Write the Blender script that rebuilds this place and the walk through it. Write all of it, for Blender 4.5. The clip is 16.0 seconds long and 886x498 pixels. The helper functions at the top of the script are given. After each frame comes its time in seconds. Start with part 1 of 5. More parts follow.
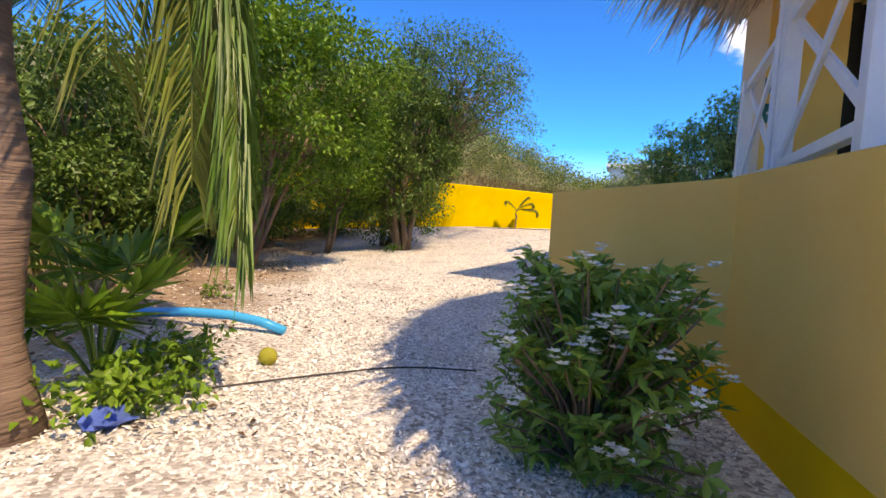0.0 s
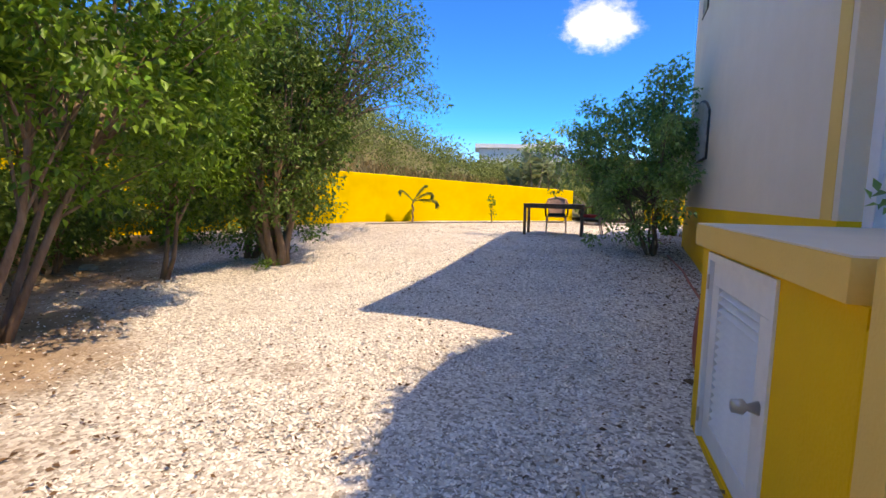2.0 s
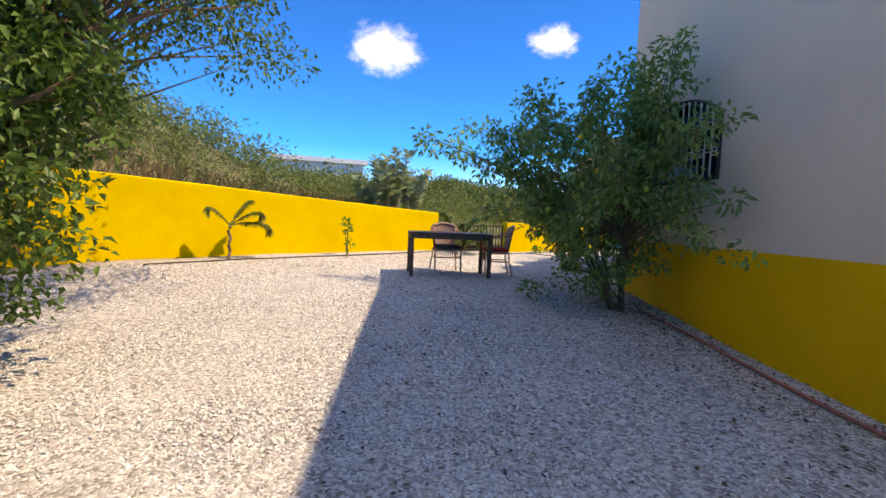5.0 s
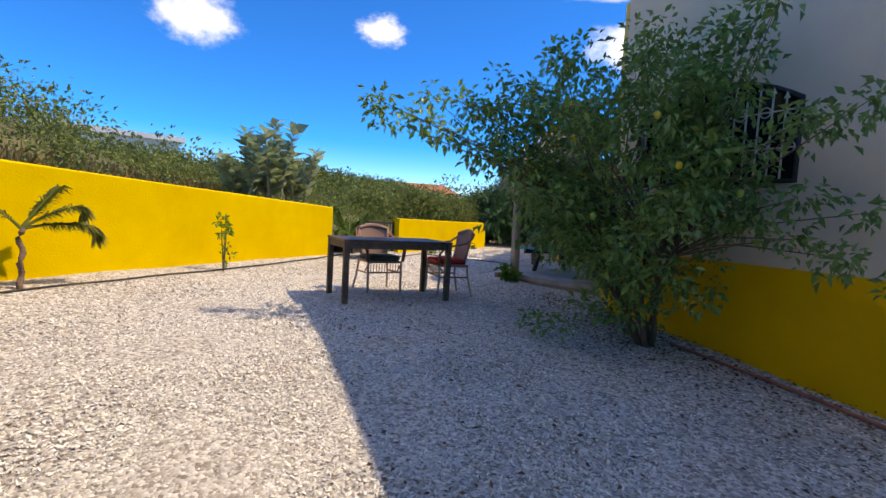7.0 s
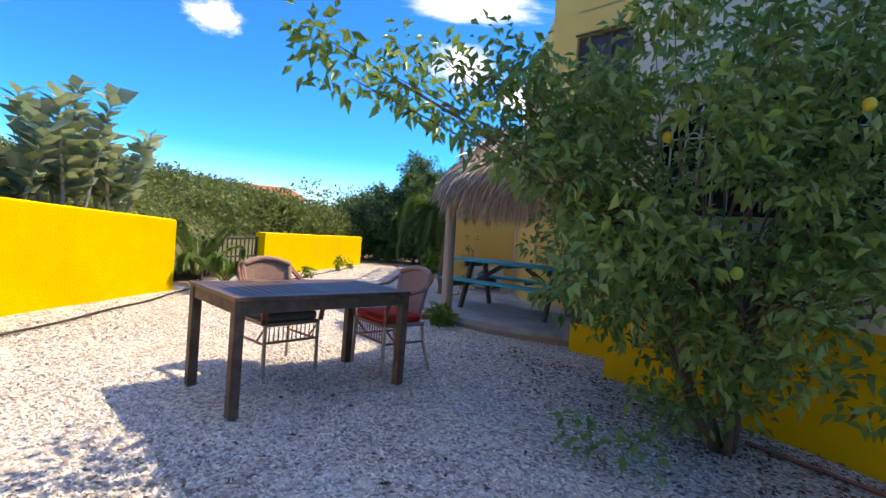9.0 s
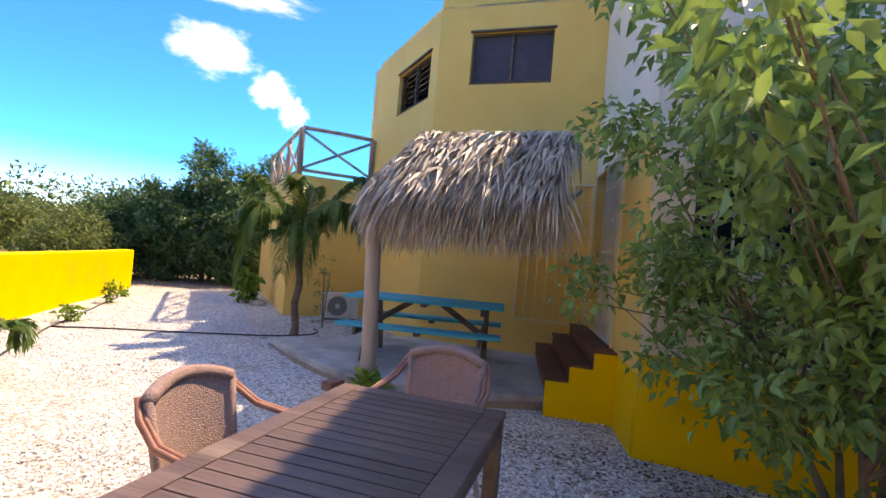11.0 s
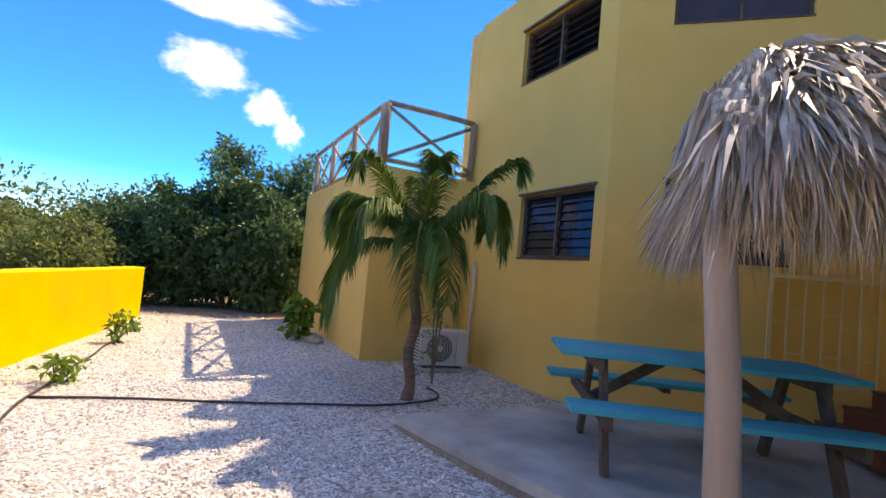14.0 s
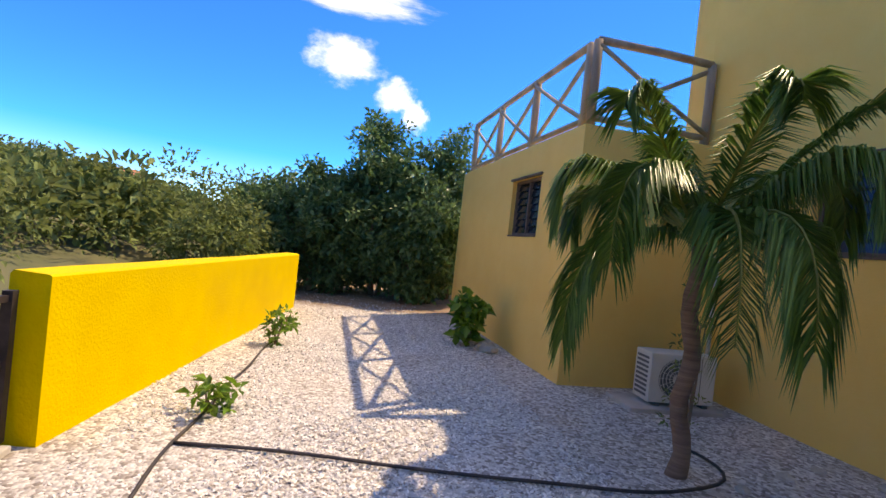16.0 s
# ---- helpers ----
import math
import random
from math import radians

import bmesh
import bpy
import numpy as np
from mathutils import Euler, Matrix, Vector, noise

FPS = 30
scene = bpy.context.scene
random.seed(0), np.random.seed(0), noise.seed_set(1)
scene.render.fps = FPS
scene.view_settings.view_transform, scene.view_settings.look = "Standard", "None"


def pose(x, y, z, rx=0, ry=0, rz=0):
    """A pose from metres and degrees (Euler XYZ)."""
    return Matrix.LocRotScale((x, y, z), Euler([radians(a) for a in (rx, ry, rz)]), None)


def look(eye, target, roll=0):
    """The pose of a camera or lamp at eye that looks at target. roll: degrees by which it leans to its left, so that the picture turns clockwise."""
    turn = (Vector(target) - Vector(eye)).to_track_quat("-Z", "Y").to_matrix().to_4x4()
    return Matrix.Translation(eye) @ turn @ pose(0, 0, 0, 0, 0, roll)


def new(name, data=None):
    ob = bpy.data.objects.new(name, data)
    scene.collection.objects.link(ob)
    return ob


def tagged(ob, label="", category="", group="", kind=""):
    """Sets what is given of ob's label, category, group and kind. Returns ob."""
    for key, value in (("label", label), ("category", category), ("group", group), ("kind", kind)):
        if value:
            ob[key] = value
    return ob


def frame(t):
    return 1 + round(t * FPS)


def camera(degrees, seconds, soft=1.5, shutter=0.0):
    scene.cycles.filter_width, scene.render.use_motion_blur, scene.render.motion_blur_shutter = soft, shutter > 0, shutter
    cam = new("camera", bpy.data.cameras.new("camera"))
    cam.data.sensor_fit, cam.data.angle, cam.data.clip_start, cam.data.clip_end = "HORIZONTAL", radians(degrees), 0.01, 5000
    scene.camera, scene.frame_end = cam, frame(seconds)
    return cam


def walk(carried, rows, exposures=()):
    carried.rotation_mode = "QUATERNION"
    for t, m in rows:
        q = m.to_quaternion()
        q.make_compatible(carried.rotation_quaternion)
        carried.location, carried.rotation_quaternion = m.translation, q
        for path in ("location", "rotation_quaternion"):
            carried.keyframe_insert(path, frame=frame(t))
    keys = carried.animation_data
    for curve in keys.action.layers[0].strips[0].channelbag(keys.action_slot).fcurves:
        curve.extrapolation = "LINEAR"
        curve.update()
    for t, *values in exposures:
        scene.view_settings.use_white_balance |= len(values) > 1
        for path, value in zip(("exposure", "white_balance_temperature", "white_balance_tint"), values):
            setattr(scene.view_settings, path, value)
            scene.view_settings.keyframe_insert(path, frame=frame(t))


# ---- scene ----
cam = camera(84.0, 16.0)
PATH = [
    (0, look((5.104, -4.478, 0.608), (3.146, -4.103, 0.451), 2.8)),
    (0.5, look((4.441, -4.449, 0.66), (2.484, -4.07, 0.502), 3.1)),
    (1, look((3.764, -4.421, 0.69), (1.82, -3.986, 0.506), 3.2)),
    (1.5, look((3.161, -4.596, 0.757), (1.275, -3.956, 0.573), 1.8)),
    (2, look((2.402, -4.442, 0.885), (0.62, -3.561, 0.669), 1.2)),
    (2.5, look((1.673, -4.254, 0.847), (-0.01, -3.193, 0.639), 3.0)),
    (3, look((1.017, -4.085, 0.888), (-0.577, -2.89, 0.707), 1.3)),
    (3.5, look((0.298, -3.891, 0.935), (-1.253, -2.64, 0.763), 1.2)),
    (4, look((-0.295, -3.592, 1.032), (-1.809, -2.295, 0.865), 1.4)),
    (4.5, look((-1.024, -3.507, 0.976), (-2.424, -2.086, 0.832), 1.9)),
    (7.0, pose(-4.523, -2.370, 1.074, 86.16, -3.34, 19.70)),
    (7.5, pose(-4.972, -1.957, 1.096, 85.78, -3.57, 13.26)),
    (8.0, pose(-5.370, -1.452, 1.118, 86.17, -3.95, 7.23)),
    (8.5, pose(-5.792, -0.892, 1.167, 87.31, -3.99, 4.43)),
    (9.0, pose(-6.193, -0.336, 1.234, 88.13, -4.65, 1.46)),
    (9.2, pose(-6.356, -0.084, 1.264, 88.68, -4.90, 0.15)),
    (11.5, look((-8.161, 2.269, 1.434), (-7.086, 3.955, 1.492), 4.7)),
    (12.0, look((-8.447, 2.792, 1.425), (-7.272, 4.406, 1.531), 4.6)),
    (12.5, look((-8.64, 3.352, 1.45), (-7.42, 4.932, 1.56), 4.7)),
    (13.0, look((-8.677, 3.97, 1.385), (-7.489, 5.574, 1.507), 4.7)),
    (13.5, look((-8.59, 4.55, 1.31), (-7.496, 6.22, 1.429), 5.2)),
    (14.0, look((-8.488, 5.008, 1.28), (-7.58, 6.786, 1.38), 5.3)),
    (14.5, pose(-8.463, 5.358, 1.251, 92.40, -6.09, -20.88)),
    (15.0, pose(-8.511, 5.949, 1.289, 90.71, -6.64, -15.12)),
    (15.5, pose(-8.630, 6.375, 1.304, 89.54, -6.48, -13.86)),
    (16.0, pose(-8.761, 6.855, 1.326, 89.39, -6.24, -13.26)),
]
EXPOSURES = [
    (0.0, 1.87, 11500, 13), (4.5, 1.75, 11000, 12), (7.0, 1.48, 10200, 9), (9.0, 1.98, 10300, 9),
    (11.5, 2.38, 11500, 18), (13.0, 2.34, 11400, 17), (14.5, 1.97, 10800, 14), (16.0, 1.8, 10700, 14),
]
walk(cam, PATH, EXPOSURES)

# ---------------- world, sun ----------------
SUN_AZ, SUN_EL = radians(27.5), radians(56)
world = bpy.data.worlds.new("sky")
scene.world = world
world.use_nodes = True
wt = world.node_tree
sky = wt.nodes.new("ShaderNodeTexSky")
sky.sky_type, sky.sun_disc = "NISHITA", False
sky.sun_elevation, sky.sun_rotation = SUN_EL, radians(90) - SUN_AZ
sky.altitude, sky.air_density, sky.dust_density, sky.ozone_density = 2500, 0.7, 0.0, 4.0
hs = wt.nodes.new("ShaderNodeHueSaturation")
hs.inputs["Saturation"].default_value, hs.inputs["Hue"].default_value = 1.44, 0.514
wt.links.new(sky.outputs[0], hs.inputs["Color"])
wt.links.new(hs.outputs[0], wt.nodes["Background"].inputs[0])
wt.nodes["Background"].inputs[1].default_value = 0.15
sun = new("sun", bpy.data.lights.new("sun", "SUN"))
sun.data.energy, sun.data.angle, sun.data.color = 1.35, radians(0.55), (1.0, 0.95, 0.89)
sun_dir = Vector((math.cos(SUN_AZ) * math.cos(SUN_EL), math.sin(SUN_AZ) * math.cos(SUN_EL), math.sin(SUN_EL)))
sun.matrix_world = look(sun_dir * 50, (0, 0, 0))


# ---------------- materials ----------------
def mat(name, c1, c2, scale=8.0, rough=0.8, bump=0.0, bscale=60.0, metal=0.0, spec=0.3, island=0.0, obj=0.0, c3=None,
        s3=1.2, w3=0.5, stretch=(1, 1, 1), trans=0.0, bdist=0.01):
    m = bpy.data.materials.new(name)
    m.use_nodes = True
    t = m.node_tree
    n, l = t.nodes, t.links
    b = n["Principled BSDF"]
    tc = n.new("ShaderNodeTexCoord")
    mp = n.new("ShaderNodeMapping")
    mp.inputs["Scale"].default_value = stretch
    l.new(tc.outputs["Object"], mp.inputs[0])
    no = n.new("ShaderNodeTexNoise")
    no.inputs["Scale"].default_value, no.inputs["Detail"].default_value = scale, 6
    no.inputs["Roughness"].default_value = 0.65
    l.new(mp.outputs[0], no.inputs["Vector"])
    rp = n.new("ShaderNodeValToRGB")
    rp.color_ramp.elements[0].position, rp.color_ramp.elements[1].position = 0.32, 0.68
    rp.color_ramp.elements[0].color, rp.color_ramp.elements[1].color = (*c1, 1), (*c2, 1)
    l.new(no.outputs[0], rp.inputs[0])
    col = rp.outputs[0]
    if c3:
        n3 = n.new("ShaderNodeTexNoise")
        n3.inputs["Scale"].default_value, n3.inputs["Detail"].default_value = s3, 5
        l.new(mp.outputs[0], n3.inputs["Vector"])
        r3 = n.new("ShaderNodeMapRange")
        r3.inputs[1].default_value, r3.inputs[2].default_value, r3.inputs[4].default_value = 0.48, 0.72, w3
        l.new(n3.outputs[0], r3.inputs[0])
        mx = n.new("ShaderNodeMix")
        mx.data_type = "RGBA"
        l.new(r3.outputs[0], mx.inputs[0])
        l.new(col, mx.inputs[6])
        mx.inputs[7].default_value = (*c3, 1)
        col = mx.outputs[2]
    if island or obj:
        h = n.new("ShaderNodeHueSaturation")
        mr = n.new("ShaderNodeMapRange")
        k = island or obj
        mr.inputs[3].default_value, mr.inputs[4].default_value = 1 - k, 1 + k
        if island:
            l.new(n.new("ShaderNodeNewGeometry").outputs["Random Per Island"], mr.inputs[0])
        else:
            l.new(n.new("ShaderNodeObjectInfo").outputs["Random"], mr.inputs[0])
        l.new(mr.outputs[0], h.inputs["Value"])
        l.new(col, h.inputs["Color"])
        col = h.outputs[0]
    l.new(col, b.inputs["Base Color"])
    b.inputs["Roughness"].default_value, b.inputs["Metallic"].default_value = rough, metal
    b.inputs["Specular IOR Level"].default_value = spec
    if bump:
        nb = n.new("ShaderNodeTexNoise")
        nb.inputs["Scale"].default_value, nb.inputs["Detail"].default_value = bscale, 4
        l.new(mp.outputs[0], nb.inputs["Vector"])
        bp = n.new("ShaderNodeBump")
        bp.inputs["Strength"].default_value, bp.inputs["Distance"].default_value = bump, bdist
        l.new(nb.outputs[0], bp.inputs["Height"])
        l.new(bp.outputs[0], b.inputs["Normal"])
    if trans:
        tr = n.new("ShaderNodeBsdfTranslucent")
        l.new(col, tr.inputs[0])
        ms = n.new("ShaderNodeMixShader")
        ms.inputs[0].default_value = trans
        l.new(b.outputs[0], ms.inputs[1])
        l.new(tr.outputs[0], ms.inputs[2])
        l.new(ms.outputs[0], n["Material Output"].inputs[0])
    return m


def leafmat(name, a, b, rough=0.45, spec=0.4):
    return mat(name, a, b, scale=3.0, rough=rough, spec=spec, island=0.35, trans=0.3)


def gravel_mat():
    """Coral gravel bed that turns to bare soil under the trees."""
    m = mat("coral_gravel_bed", (0.26, 0.17, 0.11), (0.44, 0.32, 0.22), scale=5, rough=1.0, c3=(0.16, 0.11, 0.075), s3=1.4, w3=0.8)
    t = m.node_tree
    n, l = t.nodes, t.links
    b = n["Principled BSDF"]
    soil_col = b.inputs["Base Color"].links[0].from_socket
    tc = n.new("ShaderNodeTexCoord")
    vo = n.new("ShaderNodeTexVoronoi")
    vo.inputs["Scale"].default_value = 42
    l.new(tc.outputs["Object"], vo.inputs["Vector"])
    sep = n.new("ShaderNodeSeparateColor")
    l.new(vo.outputs["Color"], sep.inputs[0])
    rp = n.new("ShaderNodeValToRGB")
    rp.color_ramp.elements[0].color, rp.color_ramp.elements[1].color = (0.27, 0.225, 0.19, 1), (0.82, 0.77, 0.71, 1)
    l.new(sep.outputs[0], rp.inputs[0])
    no = n.new("ShaderNodeTexNoise")
    no.inputs["Scale"].default_value, no.inputs["Detail"].default_value = 0.9, 8
    l.new(tc.outputs["Object"], no.inputs["Vector"])
    xyz = n.new("ShaderNodeSeparateXYZ")
    l.new(tc.outputs["Object"], xyz.inputs[0])

    def calc(op, a, b_, c=None):
        q = n.new("ShaderNodeMath")
        q.operation = op
        for k, val in enumerate((a, b_, c)):
            if val is None:
                continue
            if isinstance(val, (int, float)):
                q.inputs[k].default_value = val
            else:
                l.new(val, q.inputs[k])
        return q.outputs[0]

    def ramp(val, lo, hi):
        r = n.new("ShaderNodeMapRange")
        r.interpolation_type = "SMOOTHSTEP"
        r.inputs[1].default_value, r.inputs[2].default_value = lo, hi
        l.new(val, r.inputs[0])
        return r.outputs[0]

    xc = calc("MINIMUM", calc("MAXIMUM", xyz.outputs[0], -1.0), 3.0)
    south = calc("SUBTRACT", calc("MULTIPLY_ADD", xc, -0.25, -5.1), xyz.outputs[1])
    south = calc("ADD", south, calc("MULTIPLY_ADD", no.outputs[0], 3.0, -1.5))
    wide = ramp(calc("ADD", calc("MULTIPLY", xyz.outputs[0], -1.0), no.outputs[0]), 10.6, 11.4)
    north = ramp(calc("ADD", xyz.outputs[1], no.outputs[0]), 15.8, 16.8)
    mask = calc("MAXIMUM", calc("MAXIMUM", ramp(south, -0.2, 1.2), wide), north)
    stain = calc("MULTIPLY", ramp(no.outputs[0], 0.56, 0.75), 0.35)
    mask = calc("MAXIMUM", mask, stain)
    mx = n.new("ShaderNodeMix")
    mx.data_type = "RGBA"
    l.new(mask, mx.inputs[0])
    l.new(rp.outputs[0], mx.inputs[6])
    l.new(soil_col, mx.inputs[7])
    l.new(mx.outputs[2], b.inputs["Base Color"])
    bp = n.new("ShaderNodeBump")
    bp.invert = True
    bp.inputs["Strength"].default_value, bp.inputs["Distance"].default_value = 0.9, 0.012
    l.new(vo.outputs["Distance"], bp.inputs["Height"])
    l.new(bp.outputs[0], b.inputs["Normal"])
    return m


M_GRAVEL = gravel_mat()
M_CHIP = mat("coral_chips", (0.7, 0.65, 0.6), (0.86, 0.82, 0.77), scale=30, rough=0.9, island=0.36)
M_DIRT = mat("dry_soil", (0.36, 0.26, 0.18), (0.52, 0.41, 0.3), scale=5, rough=1.0, bump=0.8, bscale=25, c3=(0.2, 0.14, 0.09), s3=1.1, bdist=0.04)
M_YWALL = mat("ochre_wall_paint", (0.87, 0.55, 0.15), (0.91, 0.6, 0.18), scale=2.0, rough=0.75, bump=0.25, bscale=70, c3=(0.82, 0.5, 0.13), s3=0.7, w3=0.5)
M_BEIGE = mat("cream_wall_paint", (0.8, 0.67, 0.51), (0.85, 0.72, 0.56), scale=2.0, rough=0.75, bump=0.2, bscale=70, c3=(0.7, 0.6, 0.48), s3=0.6, w3=0.4)
M_DEEP = mat("deep_yellow_paint", (0.9, 0.49, 0.004), (0.94, 0.54, 0.006), scale=2.5, rough=0.7, bump=0.25, bscale=60, c3=(0.78, 0.43, 0.005), s3=0.9, w3=0.4)
M_BOUND = mat("boundary_wall_paint", (0.82, 0.54, 0.002), (0.88, 0.61, 0.004), scale=3, rough=0.8, bump=0.45, bscale=45, c3=(0.7, 0.43, 0.01), s3=1.0, w3=0.35, bdist=0.012)
M_CONC = mat("worn_concrete", (0.46, 0.42, 0.38), (0.6, 0.56, 0.5), scale=4, rough=0.9, bump=0.4, bscale=40, c3=(0.16, 0.13, 0.11), s3=1.3, w3=0.75)
M_EDGE = mat("rough_slab_edge", (0.3, 0.2, 0.14), (0.45, 0.33, 0.24), scale=9, rough=0.95, bump=0.8, bscale=30, bdist=0.02)
M_WOODG = mat("grey_weathered_wood", (0.3, 0.22, 0.16), (0.5, 0.4, 0.31), scale=6, rough=0.85, bump=0.5, bscale=30, stretch=(1, 1, 0.15), obj=0.12)
M_POST = mat("pale_post_wood", (0.42, 0.31, 0.23), (0.62, 0.5, 0.4), scale=5, rough=0.85, bump=0.6, bscale=18, stretch=(1, 1, 0.1), c3=(0.25, 0.17, 0.12), s3=3)
M_DARKW = mat("dark_frame_wood", (0.09, 0.06, 0.045), (0.2, 0.14, 0.1), scale=8, rough=0.7, bump=0.4, bscale=40, obj=0.1)
M_TABLE = mat("dark_table_wood", (0.085, 0.05, 0.038), (0.17, 0.11, 0.085), scale=9, rough=0.5, bump=0.3, bscale=60, stretch=(1, 0.12, 1), c3=(0.4, 0.28, 0.2), s3=6, w3=0.4, obj=0.15)
M_TURQ = mat("turquoise_paint", (0.0, 0.36, 0.45), (0.003, 0.44, 0.53), scale=4, rough=0.6, spec=0.12, bump=0.2, bscale=40, obj=0.06)
M_WHITE = mat("white_paint", (0.74, 0.74, 0.74), (0.84, 0.84, 0.83), scale=5, rough=0.5, bump=0.1, bscale=50)
M_IRON = mat("cream_iron_paint", (0.6, 0.55, 0.42), (0.72, 0.68, 0.56), scale=8, rough=0.5)
M_YIRON = mat("yellow_iron_paint", (0.8, 0.6, 0.27), (0.88, 0.69, 0.35), scale=8, rough=0.5)
M_DIRON = mat("dark_iron", (0.045, 0.035, 0.035), (0.09, 0.07, 0.07), scale=8, rough=0.5, metal=0.3)
M_GLASS = mat("dark_window_glass", (0.012, 0.015, 0.024), (0.022, 0.026, 0.04), scale=3, rough=0.12, spec=0.6)
M_SCREEN = mat("grey_screen_cloth", (0.055, 0.055, 0.075), (0.08, 0.08, 0.105), scale=4, rough=0.7)
# near-black base colour stands in for the darkness of rooms
M_INSIDE = mat("painted_dark_interior", (0.02, 0.016, 0.014), (0.035, 0.03, 0.026), scale=2, rough=0.9)
M_TILE = mat("red_brown_step_tile", (0.14, 0.045, 0.028), (0.24, 0.085, 0.05), scale=7, rough=0.6, bump=0.2, bscale=30, obj=0.15)
M_ROOF = mat("dark_roof_tile", (0.05, 0.025, 0.022), (0.12, 0.06, 0.05), scale=6, rough=0.8, obj=0.15)
M_THATCH = mat("dry_palm_thatch", (0.4, 0.32, 0.24), (0.66, 0.57, 0.46), scale=4, rough=0.55, spec=0.5, island=0.45)
M_LEAF1 = leafmat("bright_shrub_leaf", (0.1, 0.23, 0.02), (0.2, 0.33, 0.04))
M_LEAF2 = leafmat("dark_tree_leaf", (0.08, 0.16, 0.03), (0.16, 0.25, 0.055))
M_LIME = leafmat("lime_tree_leaf", (0.16, 0.3, 0.065), (0.28, 0.41, 0.13), rough=0.35)
M_DRIVE = leafmat("dark_drive_tree_leaf", (0.09, 0.18, 0.065), (0.16, 0.27, 0.11))
M_FLOWB = leafmat("flower_bush_leaf", (0.13, 0.28, 0.04), (0.25, 0.4, 0.08), rough=0.35)
M_PALM = leafmat("palm_leaflet", (0.07, 0.16, 0.025), (0.16, 0.25, 0.05), rough=0.4)
M_PALMY = leafmat("yellowish_palm_leaflet", (0.16, 0.2, 0.035), (0.26, 0.27, 0.07), rough=0.4)
M_SCRUB = leafmat("hill_scrub_leaf", (0.16, 0.22, 0.06), (0.29, 0.33, 0.13), rough=0.7, spec=0.1)
M_DRY = leafmat("dry_grass", (0.3, 0.22, 0.1), (0.46, 0.36, 0.2), rough=0.9, spec=0.1)
M_SILVER = leafmat("silvery_milkweed_leaf", (0.26, 0.36, 0.2), (0.38, 0.46, 0.3), rough=0.6)
M_DEAD = leafmat("brown_dead_leaf", (0.14, 0.08, 0.05), (0.25, 0.16, 0.1), rough=0.9, spec=0.1)
M_PETAL = mat("white_petal", (0.8, 0.8, 0.76), (0.86, 0.86, 0.82), scale=5, rough=0.6, trans=0.2)
M_BARK = mat("brown_bark", (0.15, 0.095, 0.065), (0.3, 0.21, 0.15), scale=9, rough=0.95, bump=0.7, bscale=25, stretch=(1, 1, 0.3), bdist=0.02)
M_PBARK = mat("ringed_palm_bark", (0.16, 0.1, 0.075), (0.28, 0.19, 0.14), scale=14, rough=0.95, bump=0.8, bscale=22, stretch=(0.2, 0.2, 2.5), bdist=0.02)
M_WICK = mat("mauve_wicker", (0.33, 0.2, 0.17), (0.48, 0.33, 0.28), scale=60, rough=0.7, bump=0.8, bscale=130, stretch=(1, 1, 1.8))
M_CANE = mat("reddish_cane", (0.26, 0.1, 0.065), (0.4, 0.19, 0.13), scale=12, rough=0.45)
M_CANEW = mat("faded_cane_leg", (0.45, 0.34, 0.27), (0.62, 0.5, 0.42), scale=12, rough=0.6)
M_RED = mat("red_cushion_cloth", (0.5, 0.03, 0.025), (0.62, 0.06, 0.045), scale=9, rough=0.9, bump=0.3, bscale=200)
M_GREY = mat("grey_cushion_cloth", (0.06, 0.08, 0.09), (0.1, 0.125, 0.135), scale=9, rough=0.9, bump=0.3, bscale=200)
M_AC = mat("cream_plastic", (0.6, 0.58, 0.53), (0.68, 0.66, 0.6), scale=3, rough=0.5)
M_ACD = mat("dark_grille_plastic", (0.1, 0.1, 0.1), (0.16, 0.16, 0.16), scale=5, rough=0.5)
M_HOSE = mat("black_hose_rubber", (0.035, 0.03, 0.03), (0.075, 0.062, 0.06), scale=8, rough=0.55)
M_RHOSE = mat("dull_red_hose", (0.42, 0.12, 0.09), (0.52, 0.2, 0.15), scale=8, rough=0.6)
M_BPIPE = mat("blue_plastic_pipe", (0.0, 0.34, 0.72), (0.01, 0.42, 0.8), scale=5, rough=0.35)
M_COCO = mat("green_coconut_husk", (0.28, 0.26, 0.03), (0.4, 0.38, 0.06), scale=6, rough=0.6)
M_STONE = mat("pale_stone", (0.4, 0.35, 0.29), (0.6, 0.54, 0.46), scale=6, rough=0.95, bump=0.8, bscale=14, obj=0.15, bdist=0.03)
M_BRICK = mat("red_paver", (0.28, 0.12, 0.08), (0.4, 0.2, 0.14), scale=8, rough=0.9, bump=0.5, bscale=40)
M_CHROME = mat("brushed_knob", (0.5, 0.45, 0.4), (0.6, 0.56, 0.5), scale=8, rough=0.3, metal=0.9)
M_TEALP = mat("teal_plaque_paint", (0.0, 0.16, 0.17), (0.01, 0.22, 0.23), scale=6, rough=0.6)
M_LIMEF = mat("lime_fruit_skin", (0.3, 0.42, 0.04), (0.45, 0.52, 0.08), scale=6, rough=0.4)
M_YFRUIT = mat("ripe_lime_skin", (0.62, 0.45, 0.03), (0.72, 0.56, 0.06), scale=6, rough=0.4)
M_BLUEB = mat("blue_bag_plastic", (0.05, 0.1, 0.4), (0.1, 0.18, 0.55), scale=9, rough=0.4)
M_FARW = mat("far_white_wall", (0.66, 0.66, 0.66), (0.76, 0.76, 0.75), scale=1, rough=0.8)
M_FARR = mat("far_orange_roof", (0.42, 0.15, 0.07), (0.5, 0.2, 0.1), scale=1, rough=0.8)
M_HILL = mat("hill_ground", (0.1, 0.12, 0.05), (0.2, 0.17, 0.09), scale=0.6, rough=1.0)


